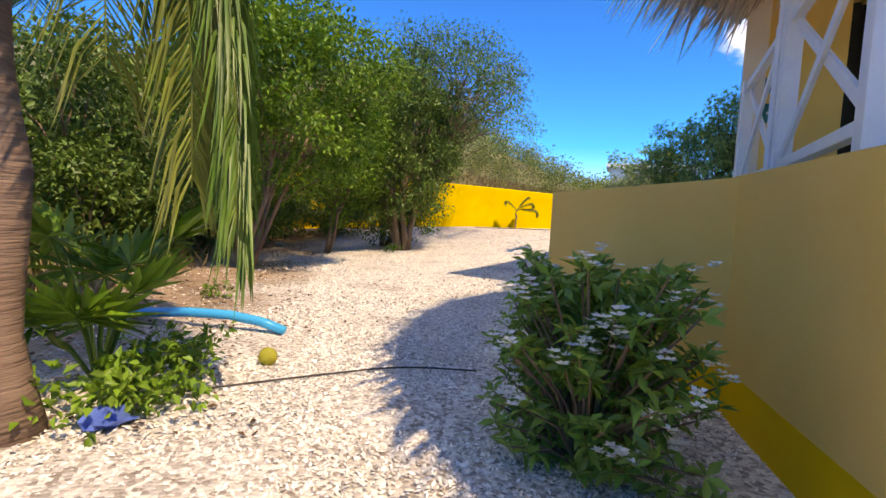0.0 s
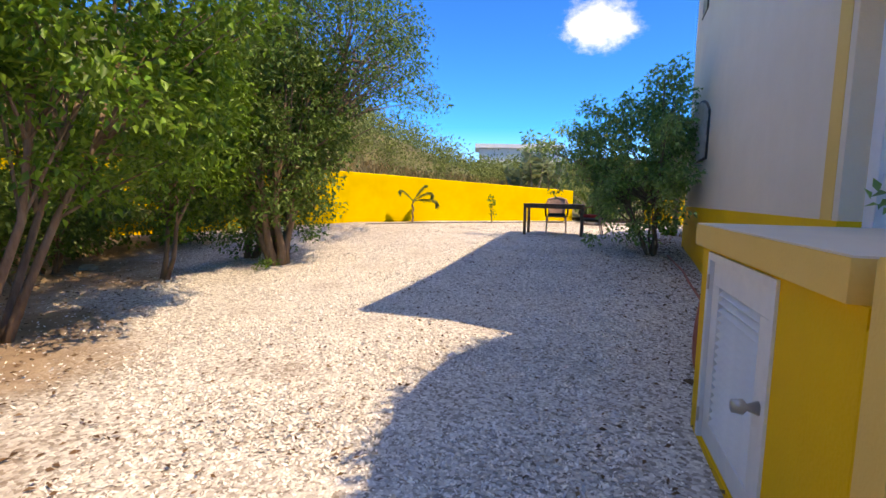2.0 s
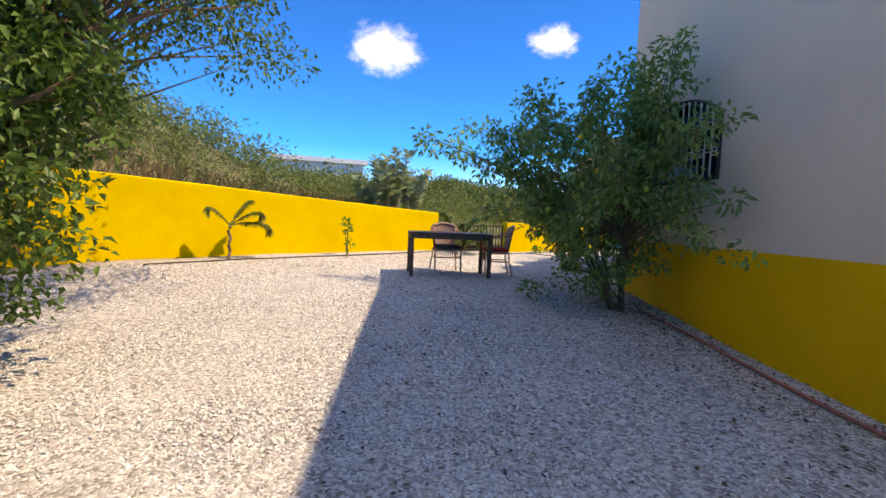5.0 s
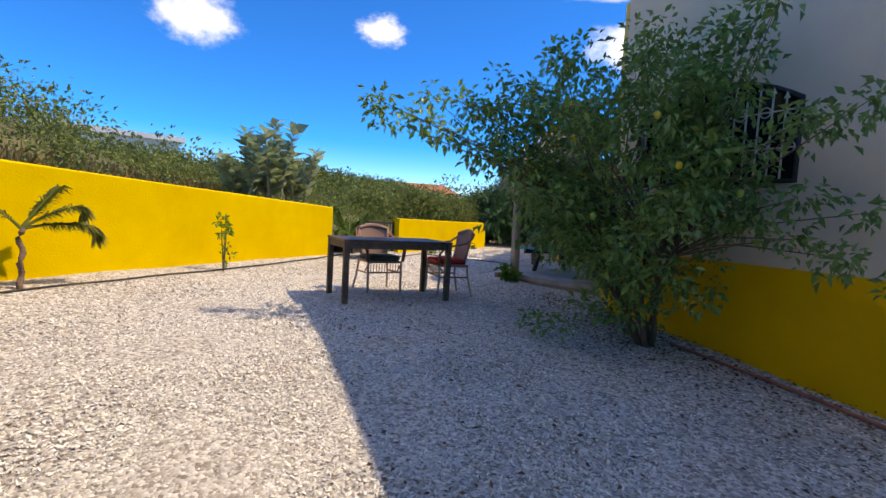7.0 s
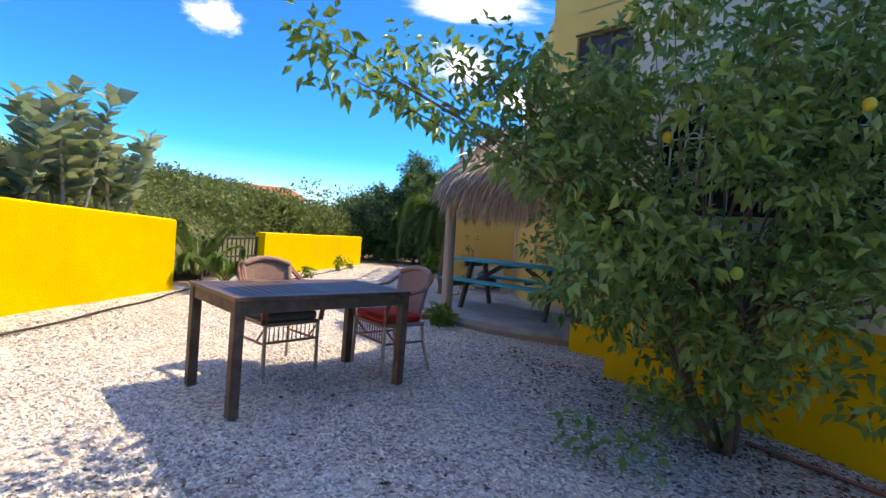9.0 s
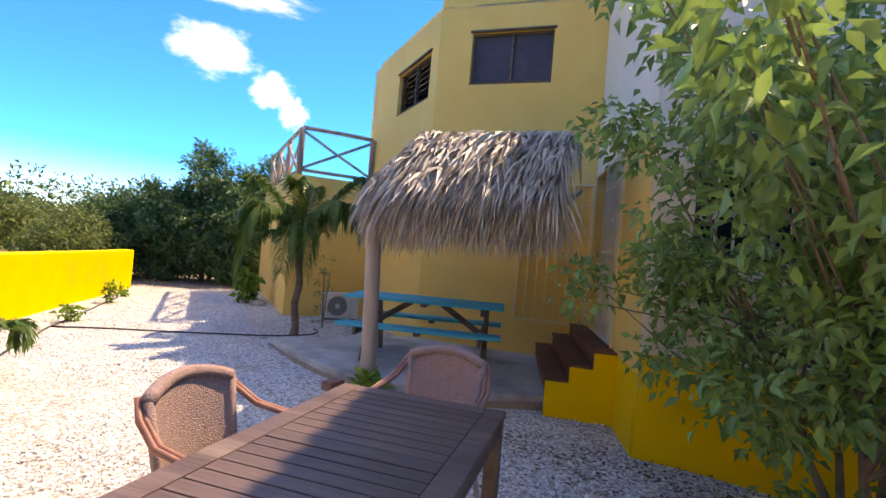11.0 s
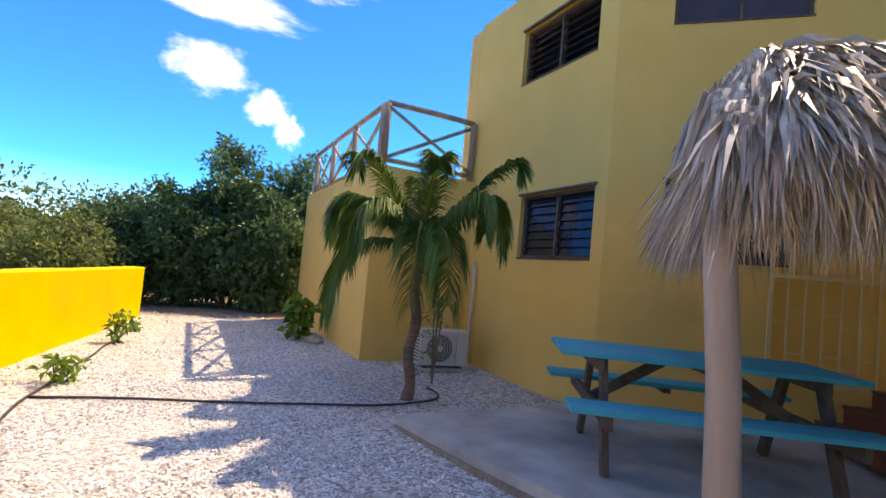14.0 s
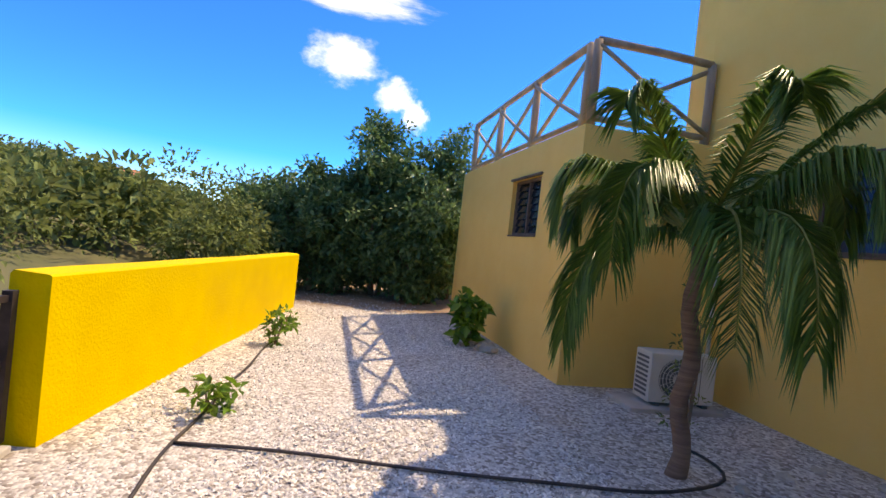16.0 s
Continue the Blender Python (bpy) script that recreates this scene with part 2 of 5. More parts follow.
# ---------------- mesh helpers ----------------
class Mb:
    """Collects boxes, tubes and faces for one mesh."""

    def __init__(self):
        self.v, self.f = [], []

    def faces(self, vs, fs):
        o = len(self.v)
        self.v += [tuple(p) for p in vs]
        self.f += [tuple(i + o for i in q) for q in fs]
        return self

    def box(self, x0, x1, y0, y1, z0, z1, m=None, c=0.0):
        """A box with edges chamfered by c."""
        if c <= 0:
            vs = [(x, y, z) for x in (x0, x1) for y in (y0, y1) for z in (z0, z1)]
            fs = [(0, 1, 3, 2), (4, 6, 7, 5), (0, 4, 5, 1), (2, 3, 7, 6), (0, 2, 6, 4), (1, 5, 7, 3)]
        else:
            bm = bmesh.new()
            bmesh.ops.create_cube(bm, size=1)
            for q in bm.verts:
                q.co = Vector(((x0 + x1) / 2 + q.co.x * (x1 - x0), (y0 + y1) / 2 + q.co.y * (y1 - y0), (z0 + z1) / 2 + q.co.z * (z1 - z0)))
            bmesh.ops.bevel(bm, geom=bm.edges[:], offset=c, segments=2, affect="EDGES", profile=0.6)
            bm.verts.index_update()
            vs, fs = [q.co[:] for q in bm.verts], [[q.index for q in p.verts] for p in bm.faces]
            bm.free()
        if m is not None:
            vs = [(m @ Vector(p))[:] for p in vs]
        return self.faces(vs, fs)

    def beam(self, a, b, w, d, c=0.0, up=(0, 0, 1)):
        """A bar from a to b, w wide and d deep."""
        a, b = Vector(a), Vector(b)
        z = (b - a).normalized()
        x = z.cross(Vector(up))
        x = Vector((1, 0, 0)) if x.length < 1e-4 else x.normalized()
        y = z.cross(x)
        m = Matrix.Translation(a) @ Matrix((x, y, z)).transposed().to_4x4()
        return self.box(-w / 2, w / 2, -d / 2, d / 2, 0, (b - a).length, m, c)

    def tube(self, pts, rad, n=8, cap=True):
        pts = [Vector(p) for p in pts]
        rad = [rad] * len(pts) if isinstance(rad, (int, float)) else rad
        o = len(self.v)
        ref = Vector((0.31, 0.17, 0.93))
        for i, p in enumerate(pts):
            d = (pts[min(i + 1, len(pts) - 1)] - pts[max(i - 1, 0)]).normalized()
            x = d.cross(ref)
            x = d.cross(Vector((1, 0, 0))).normalized() if x.length < 0.05 else x.normalized()
            y = d.cross(x)
            for k in range(n):
                a = 2 * math.pi * k / n
                self.v.append((p + (x * math.cos(a) + y * math.sin(a)) * rad[i])[:])
        for i in range(len(pts) - 1):
            for k in range(n):
                k2 = (k + 1) % n
                self.f.append((o + i * n + k, o + i * n + k2, o + (i + 1) * n + k2, o + (i + 1) * n + k))
        if cap:
            self.f.append(tuple(o + k for k in range(n))[::-1])
            self.f.append(tuple(o + (len(pts) - 1) * n + k for k in range(n)))
        return self

    def ball(self, c, r, n=10, sz=1.0, lump=0.0):
        vs, fs = [], []
        for i in range(n + 1):
            for k in range(n * 2):
                th, ph = math.pi * i / n, math.pi * k / n
                d = Vector((math.sin(th) * math.cos(ph), math.sin(th) * math.sin(ph), math.cos(th)))
                q = r * (1 + lump * noise.noise(d * 2.3 + Vector(c)))
                vs.append((c[0] + d.x * q, c[1] + d.y * q, c[2] + d.z * q * sz))
        for i in range(n):
            for k in range(n * 2):
                k2 = (k + 1) % (n * 2)
                fs.append((i * n * 2 + k, i * n * 2 + k2, (i + 1) * n * 2 + k2, (i + 1) * n * 2 + k))
        return self.faces(vs, fs)

    def mesh(self, name, material, smooth=False):
        me = bpy.data.meshes.new(name)
        me.from_pydata(self.v, [], self.f)
        me.materials.append(material)
        if smooth:
            me.polygons.foreach_set("use_smooth", [True] * len(me.polygons))
        me.update()
        return me


def thing(name, label, category, m=None, group="", kind=""):
    ob = new(name)
    ob.empty_display_size = 0.1
    if m is not None:
        ob.matrix_world = m
    return tagged(ob, label, category, group, kind)


def part(name, mb, material, parent, label="", smooth=False):
    ob = new(name, mb.mesh(name, material, smooth) if isinstance(mb, Mb) else mb)
    ob.parent = parent
    return tagged(ob, label)


def solid(name, mb, material, label="", category="", group="", kind="", smooth=False, m=None):
    ob = new(name, mb.mesh(name, material, smooth))
    if m is not None:
        ob.matrix_world = m
    return tagged(ob, label, category, group, kind)


def tris_mesh(name, verts, faces, material, smooth=False):
    """A mesh from arrays: verts (n,3), faces (m,3)."""
    me = bpy.data.meshes.new(name)
    me.vertices.add(len(verts))
    me.vertices.foreach_set("co", np.ascontiguousarray(verts, dtype=np.float32).ravel())
    me.loops.add(len(faces) * 3)
    me.loops.foreach_set("vertex_index", np.ascontiguousarray(faces, dtype=np.int32).ravel())
    me.polygons.add(len(faces))
    me.polygons.foreach_set("loop_start", np.arange(0, len(faces) * 3, 3, dtype=np.int32))
    me.materials.append(material)
    me.update(calc_edges=True)
    me.validate()
    if smooth:
        me.polygons.foreach_set("use_smooth", [True] * len(me.polygons))
    return me


rng = np.random.default_rng(7)


def unit(a):
    return a / np.maximum(np.linalg.norm(a, axis=1, keepdims=True), 1e-9)


def leaf_arrays(c, d, size, width=0.5, fold=0.18, up=None):
    """Folded four-pointed leaves at c, along d, of that length."""
    n = len(c)
    size = np.broadcast_to(size, (n,)).reshape(n, 1)
    d = unit(d)
    r = rng.normal(size=(n, 3)) if up is None else up + 0.5 * rng.normal(size=(n, 3))
    s = unit(np.cross(d, r))
    nn = np.cross(s, d)
    base, tip = c, c + d * size
    mid = c + d * size * 0.45 + nn * size * fold
    lf, rt = mid + s * size * width / 2, mid - s * size * width / 2
    tip = tip - nn * size * fold * 0.6
    v = np.stack([base, lf, tip, rt], 1).reshape(-1, 3)
    o = np.arange(n)[:, None] * 4
    f = np.concatenate([o + [0, 1, 2], o + [0, 2, 3]], 1).reshape(-1, 3)
    return v, f


def join_arrays(pairs):
    vs, fs, o = [], [], 0
    for v, f in pairs:
        vs.append(v)
        fs.append(f + o)
        o += len(v)
    return np.concatenate(vs), np.concatenate(fs)


def clumps(centres, radius, per, size, width=0.5, flat=0.8, droop=0.0):
    """Leaves in loose clumps round the centres."""
    k = len(centres)
    c = np.repeat(centres, per, 0)
    r = np.repeat(np.broadcast_to(radius, (k,)), per).reshape(-1, 1)
    d = unit(rng.normal(size=c.shape))
    p = c + d * r * (rng.random((len(c), 1)) ** 0.5) * [1, 1, flat]
    dirs = d + 0.7 * rng.normal(size=c.shape) + [0, 0, -droop]
    return leaf_arrays(p, dirs, size * (0.6 + 0.8 * rng.random(len(c))), width, up=np.array([0, 0, 1.0]))


SQ = math.sqrt(0.5)


def ground_z(x, y):
    """Height of the ground: it falls away towards the terrace and rises at the boundary wall."""
    q = (x - y) * SQ
    z = -0.47 / (1 + np.exp(-(q + 4.4) / 1.2))
    s = np.clip((-x - 8.6) / 1.6, 0, 1)
    z = z + 0.17 * s * s * (3 - 2 * s) * np.clip((8.5 - y) / 2, 0, 1)
    g = np.clip((-y - 3.95 - 0.25 * np.clip(-x, -3, 9)) / 3, 0, 1)
    return z + 0.12 * g * g


def gz(x, y):
    return float(ground_z(np.array(x, float), np.array(y, float)))


# ---------------- ground ----------------
def axis(lo, hi, near_lo, near_hi, step):
    a = list(np.arange(near_lo, near_hi, step))
    left, x, s = [], near_lo, step
    while x > lo:
        s *= 1.35
        x -= s
        left.append(x)
    right, x, s = [], a[-1], step
    while x < hi:
        s *= 1.35
        x += s
        right.append(x)
    return np.array(left[::-1] + a + right)


gx, gy = axis(-1500, 1500, -14, 9, 0.3), axis(-1500, 1500, -12, 22, 0.3)
GX, GY = np.meshgrid(gx, gy)
GZ = ground_z(np.clip(GX, -10.3, 12), np.clip(GY, -12, 22))
GZ += 0.012 * np.sin(GX * 3.1 + 0.7 * np.sin(GY * 2.3)) * np.sin(GY * 2.7)
nx = len(gx)
ids = np.arange(len(gx) * len(gy)).reshape(len(gy), nx)
quads = np.stack([ids[:-1, :-1], ids[:-1, 1:], ids[1:, 1:], ids[1:, :-1]], -1).reshape(-1, 4)
ground_me = tris_mesh("ground", np.stack([GX, GY, GZ], -1).reshape(-1, 3), np.concatenate([quads[:, [0, 1, 2]], quads[:, [0, 2, 3]]]), M_GRAVEL, True)
ground = tagged(new("ground", ground_me), "pale coral gravel yard with bare soil under trees", "ground", kind="structure")


# ---------------- walls ----------------
def wall_frame(p, d):
    """Pose of a wall: x along it, y out of it, z up."""
    return Matrix(((d[0], -d[1], 0, p[0]), (d[1], d[0], 0, p[1]), (0, 0, 1, 0), (0, 0, 0, 1)))


def wall(name, frame_m, length, z0, z1, thick, holes, material, label, proud=0.0):
    """A wall with openings (u0, u1, v0, v1) right through it."""
    us = sorted({0, length, *[h[0] for h in holes], *[h[1] for h in holes]})
    vs = sorted({z0, z1, *[h[2] for h in holes if z0 < h[2] < z1], *[h[3] for h in holes if z0 < h[3] < z1]})
    mb = Mb()
    for a, b in zip(us, us[1:]):
        for c, d in zip(vs, vs[1:]):
            if not any(h[0] <= (a + b) / 2 <= h[1] and h[2] <= (c + d) / 2 <= h[3] for h in holes):
                mb.box(a, b, -thick, proud, c, d)
    return solid(name, mb, material, label, "wall", kind="structure", m=frame_m)


W_0 = 1.18                                          # where the long wall begins
W_F = wall_frame((1.44, -1.44), (-SQ, SQ))        # long cream wall
C_F = wall_frame((-4.6, 4.6), (math.cos(radians(55.5)), math.sin(radians(55.5))))         # door wall
B_F = wall_frame((-2.95, 7.0), (-SQ, SQ))        # wall behind the picnic table
A_F = wall_frame((-4.72, 8.77), (0, 1))           # wall along the palm
TERR_F = wall_frame((3.5, 2.42), (-SQ, -SQ))      # end wall above the terrace
W_L, C_L, B_L, A_L = 8.54, 2.9, 2.51, 2.9
CUT = 0.77
AU0, AU1, AZ0, AZ1 = 6.3, 8.22, 1.57, 2.68           # the arched window's opening
wall("wall_west", W_F @ pose(W_0, 0, 0), W_L - W_0, CUT, 5.5, 0.2, [(AU0 - W_0, AU1 - W_0, AZ0, AZ1), (7.3 - W_0, 7.95 - W_0, 4.3, 5.0)], M_BEIGE, "cream painted masonry wall of the house")
wall("wall_west_base", W_F @ pose(W_0, 0, 0), W_L - W_0 + 0.003, -1.0, CUT, 0.2, [], M_DEEP, "deep yellow painted base band of the house wall", proud=0.004)
wall("wall_door", C_F @ pose(0.02, 0, 0), C_L - 0.02, 0.3, 5.5, 0.2, [(1.08, 2.78, 0.62, 2.65)], M_YWALL, "ochre wall with the open doorway")
wall("wall_door_upper", C_F, C_L - 0.004, 2.66, 5.49, 0.01, [], M_BEIGE, "cream upper wall above the doorway", proud=0.005)
wall("wall_patio", B_F, B_L, -0.3, 5.7, 0.2, [(0.85, 1.95, 1.65, 2.42), (0.75, 1.98, 4.05, 4.82)], M_YWALL, "ochre wall with two windows behind the patio")
wall("wall_palm", A_F, A_L, -0.3, 5.26, 0.2, [(0.18, 1.5, 1.58, 2.38), (0.3, 1.72, 3.93, 4.68)], M_YWALL, "ochre wall with louvred windows beside the palm")
BK_F = wall_frame((-6.3, 11.5), (0, 1))
wall("wall_annex", BK_F, 4.6, -0.3, 2.72, 0.2, [(0.95, 1.9, 1.55, 2.3)], M_YWALL, "ochre side wall of the low annex")
BF_F = wall_frame((-4.72, 11.5), (-1, 0))
wall("wall_annex_front", BF_F, 1.379, -0.3, 2.72, 0.2, [], M_YWALL, "ochre front wall of the low annex")
# plain walls that close the house behind
mb = Mb()
mb.box(-4.5, 3.79, 12.0, 12.2, -0.3, 5.2).box(3.8, 4.0, 2.8, 12.0, -0.3, 5.2).box(-6.1, 3.8, 15.9, 16.1, -0.3, 2.7).box(-4.72, -4.52, 11.67, 12.0, -0.3, 5.2)
solid("wall_back", mb, M_YWALL, "plain ochre walls closing the house", "wall", kind="structure")
wall("wall_terrace_end", TERR_F, 4.19, 0.72, 5.5, 0.2, [(2.3, 3.35, 0.72, 2.75)], M_YWALL, "ochre end wall above the terrace with a dark doorway")
# roof over the long wing with dark tiles along its eave
mb = Mb()
pr = Matrix.Identity(4)
outline = [(W_0 - 0.25, 0.17), (W_L + 0.12, 0.17), (W_L + 0.64, -2.9), (W_L + 0.64, -5.6), (W_0 - 0.25, -5.6)]
mb.faces([(x, y, 5.5) for x, y in outline] + [(x, y, 5.6) for x, y in outline], [(0, 1, 2, 3, 4), (9, 8, 7, 6, 5)] + [(i + 5, (i + 1) % 5 + 5, (i + 1) % 5, i) for i in range(5)])
solid("roof", mb, M_ROOF, "flat dark roof slab with a tiled eave", "roof", kind="structure", m=W_F)
# added strip that gives the tiled eave a straight cast shadow
solid("roof_capping", Mb().box(W_0 - 0.25, W_L + 0.1, -0.3, 0.19, 5.715, 5.74), M_ROOF, "dark strip added over the eave tiles to straighten their shadow", "roof", kind="structure", m=W_F)
eave = thing("roof_eave", "dark brown clay tiles along the roof edge", "roof tiles", W_F, kind="structure")
tile_me = Mb().tube([(0, 0, 0), (0, -0.35, 0.03)], [0.09, 0.075], 8).mesh("tile", M_ROOF)
for i in range(38):
    t = part("tile", tile_me, None, eave)
    t.location = (W_0 - 0.2 + i * 0.205, 0.18, 5.62)
for i in range(14):
    t = part("tile", tile_me, None, eave)
    t.matrix_local = Matrix.Translation((W_L + 0.16 + i * 0.0365, -0.05 - i * 0.2, 5.62)) @ Matrix.Rotation(radians(-90 + 11), 4, "Z")
mb = Mb()
mb.faces([(-4.72, 8.77, 5.22), (-2.95, 7.0, 5.22), (3.9, 7.0, 5.22), (3.9, 12.1, 5.22), (-4.6, 12.1, 5.22), (-4.72, 8.77, 5.25), (-2.95, 7.0, 5.25), (3.9, 7.0, 5.25), (3.9, 12.1, 5.25), (-4.6, 12.1, 5.25)],
         [(4, 3, 2, 1, 0), (5, 6, 7, 8, 9), (0, 1, 6, 5), (1, 2, 7, 6), (2, 3, 8, 7), (3, 4, 9, 8), (4, 0, 5, 9)])
mb.box(-6.1, 3.8, 11.7, 16.0, 2.6, 2.68)
solid("roof_slab", mb, M_CONC, "flat concrete roofs of the rear wing and annex", "roof", kind="structure")
# inner walls seen through openings, the rooms' shade put into their near-black colour
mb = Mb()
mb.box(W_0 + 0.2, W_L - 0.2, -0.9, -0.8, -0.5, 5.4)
solid("wall_inside", mb, M_INSIDE, "inner wall coloured near-black for the room's shade behind the windows", "wall", kind="structure", m=W_F)
solid("wall_inside", Mb().box(0.6, 2.8, -1.3, -1.2, 0.6, 3), M_INSIDE, "inner wall coloured near-black for the room's shade behind the doorway", "wall", kind="structure", m=C_F)
solid("floor", Mb().box(0.3, 2.9, -1.2, -0.003, 0.5, 0.615), M_TILE, "dark tiled floor inside the doorway", "floor", kind="structure", m=C_F)


# ---------------- windows ----------------
def window(name, frame_m, u0, u1, v0, v1, slats, label, glass=None, lintel=True):
    w = thing(name, label, "window", frame_m, kind="structure")
    fr = Mb()
    t = 0.035
    for q in ((u0, u1, v0, v0 + t), (u0, u1, v1 - t, v1), (u0, u0 + t, v0 + t, v1 - t), (u1 - t, u1, v0 + t, v1 - t)):
        fr.box(q[0], q[1], -0.14, -0.06, q[2], q[3])
    part("window_frame", fr, M_DARKW, w)
    mid = (u0 + u1) / 2
    part("mullion", Mb().box(mid - 0.015, mid + 0.015, -0.13, -0.055, v0 + t, v1 - t), M_DARKW, w)
    if slats:
        n = max(4, round((v1 - v0 - 2 * t) / 0.1))
        for a, b in ((u0 + t, mid - 0.015), (mid + 0.015, u1 - t)):
            sm = Mb().box(a, b, -0.004, 0.004, -0.055, 0.055).mesh("slat", M_GLASS)
            for i in range(n):
                s = part("slat", sm, None, w)
                s.matrix_local = pose(0, -0.1, v0 + t + (i + 0.5) * (v1 - v0 - 2 * t) / n, 35 if slats == 2 else 14)
    else:
        part("pane", Mb().box(u0 + t, u1 - t, -0.105, -0.098, v0 + t, v1 - t), glass or M_SCREEN, w)
    # near-black sheet paints the room's shade behind the opening
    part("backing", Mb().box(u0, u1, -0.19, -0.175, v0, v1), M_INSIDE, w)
    if lintel:
        part("lintel", Mb().box(u0 - 0.03, u1 + 0.03, -0.02, 0.03, v1, v1 + 0.03, c=0.006), M_DARKW, w)
    part("window_sill", Mb().box(u0, u1, -0.05, 0.012, v0 - 0.02, v0, c=0.004), M_DARKW, w)
    return w


window("window_1", A_F, 0.18, 1.5, 1.58, 2.38, 1, "dark louvred glass window with a wooden lintel")
window("window_2", A_F, 0.3, 1.72, 3.93, 4.68, 2, "upper window with tilted grey louvre blades")
window("window_3", B_F, 0.85, 1.95, 1.65, 2.42, 1, "dark louvred window behind the thatch")
window("window_4", B_F, 0.75, 1.98, 4.05, 4.82, 0, "upper window covered by grey screen cloth")
window("window_5", BK_F, 0.95, 1.9, 1.55, 2.3, 1, "small dark louvred annex window")
window("window_6", W_F, 7.3, 7.95, 4.3, 5.0, 0, "dark upper window high in the cream wall")

# arched window: a cream panel cut to the arch, dark pane, cream bars
ARC_U, ARC_R, ARC_Z = 7.26, 1.72, 0.95


def arch_top(u):
    return ARC_Z + math.sqrt(max(0.0, ARC_R ** 2 - (u - ARC_U) ** 2)) - 0.02


aw = thing("window_7", "arched window with curled cream iron bars", "window", W_F, kind="structure")
mb = Mb()
N = 24
for i in range(N):
    a, b = AU0 + (AU1 - AU0) * i / N, AU0 + (AU1 - AU0) * (i + 1) / N
    za, zb = arch_top(a), arch_top(b)
    mb.faces([(a, 0, za), (b, 0, zb), (b, 0, AZ1 + 0.01), (a, 0, AZ1 + 0.01), (a, -0.2, za), (b, -0.2, zb), (b, -0.2, AZ1 + 0.01), (a, -0.2, AZ1 + 0.01)],
             [(3, 2, 1, 0), (4, 5, 6, 7), (0, 1, 5, 4)])
part("arch_infill", mb, M_BEIGE, aw)
part("pane", Mb().box(AU0, AU1, -0.16, -0.15, AZ0, AZ1 + 0.02), M_GLASS, aw)
mb = Mb()
mb.tube([(u, 0.012, arch_top(u) - 0.02) for u in np.linspace(AU0 + 0.02, AU1 - 0.02, 17)], 0.022, 6)
mb.tube([(AU0 + 0.02, 0.012, AZ0 + 0.02), (AU1 - 0.02, 0.012, AZ0 + 0.02)], 0.02, 6).tube([(AU0 + 0.02, 0.012, AZ0 + 0.02), (AU0 + 0.02, 0.012, arch_top(AU0 + 0.02))], 0.02, 6).tube([(AU1 - 0.02, 0.012, AZ0 + 0.02), (AU1 - 0.02, 0.012, arch_top(AU1 - 0.02))], 0.02, 6)
part("window_frame", mb, M_DIRON, aw, "dark edge frame")
for i in range(1, 15):
    u = AU0 + 0.02 + (AU1 - AU0 - 0.04) * i / 15
    z1 = arch_top(u) - 0.07
    mb = Mb().tube([(u, 0.03, AZ0 + 0.04), (u, 0.03, z1)], 0.011, 6)
    mb.tube([(u, 0.03, z1), (u, 0.03, z1 + 0.05)], [0.022, 0.002], 6).tube([(u - 0.025, 0.03, z1 - 0.01), (u + 0.025, 0.03, z1 - 0.01)], 0.008, 5)
    part("bar", mb, M_IRON, aw)
for zz in (1.9, 2.25):
    part("rail", Mb().tube([(AU0 + 0.04, 0.03, zz), (AU1 - 0.04, 0.03, zz)], 0.009, 6), M_IRON, aw)
    for i in range(0, 15, 2):
        u = AU0 + 0.02 + (AU1 - AU0 - 0.04) * (i + 0.5) / 15
        ring = Mb().tube([(u + 0.05 * math.cos(a), 0.03, zz + 0.05 * math.sin(a)) for a in np.linspace(0, 2 * math.pi, 13)], 0.008, 5, cap=False)
        part("ring", ring, M_IRON, aw)

# open iron gates of the doorway and the step
def gate_leaf(name, frame_m, u0, u1, z0, z1, y, material, label):
    g = thing(name, label, "gate", frame_m)
    for q in ((u0, z0, u0, z1), (u1, z0, u1, z1), (u0, z0, u1, z0), (u0, z1, u1, z1), (u0, z0 + 0.95, u1, z0 + 0.95)):
        part("frame_bar", Mb().beam((q[0], y, q[1]), (q[2], y, q[3]), 0.035, 0.03, up=(0, 1, 0)), material, g)
    n = 7
    for i in range(1, n):
        u = u0 + (u1 - u0) * i / n
        part("bar", Mb().beam((u, y, z0), (u, y, z1), 0.016, 0.016, up=(0, 1, 0)), material, g)
    for i in range(n):
        for k in range(5):
            zz = z0 + 0.15 + k * 0.38 + (0.1 if i % 2 else 0)
            if zz < z1:
                a, b = u0 + (u1 - u0) * i / n, u0 + (u1 - u0) * (i + 1) / n
                part("cross_bar", Mb().beam((a, y, zz), (b, y, zz), 0.014, 0.014, up=(0, 1, 0)), material, g)
    return g


gate_leaf("iron_gate", C_F, 1.12, 1.95, 0.66, 2.6, 0.015, M_IRON, "cream iron gate leaf shut across half the doorway")
gate_leaf("iron_gate", B_F, 0.03, 1.0, 0.6, 2.55, 0.05, M_YIRON, "ochre painted gate leaf folded open against the wall")
door = thing("door_1", "dark doorway frame with iron gates", "door", C_F, kind="structure")
part("jamb", Mb().box(1.05, 1.079, -0.2, 0.02, 0.62, 2.65), M_YIRON, door)
part("jamb", Mb().box(2.8, 2.83, -0.2, 0.02, 0.62, 2.65), M_YIRON, door)
stairs = thing("steps", "red-brown tiled steps with a deep yellow cheek", "steps", C_F, kind="structure")
for k, (z, dpt) in enumerate(((0.62, 0.22), (0.465, 0.44), (0.31, 0.66))):
    part("tread", Mb().box(0.75, C_L - 0.004, 0.0 if k == 0 else dpt - 0.22, dpt, z - 0.025, z, c=0.006), M_TILE, stairs)
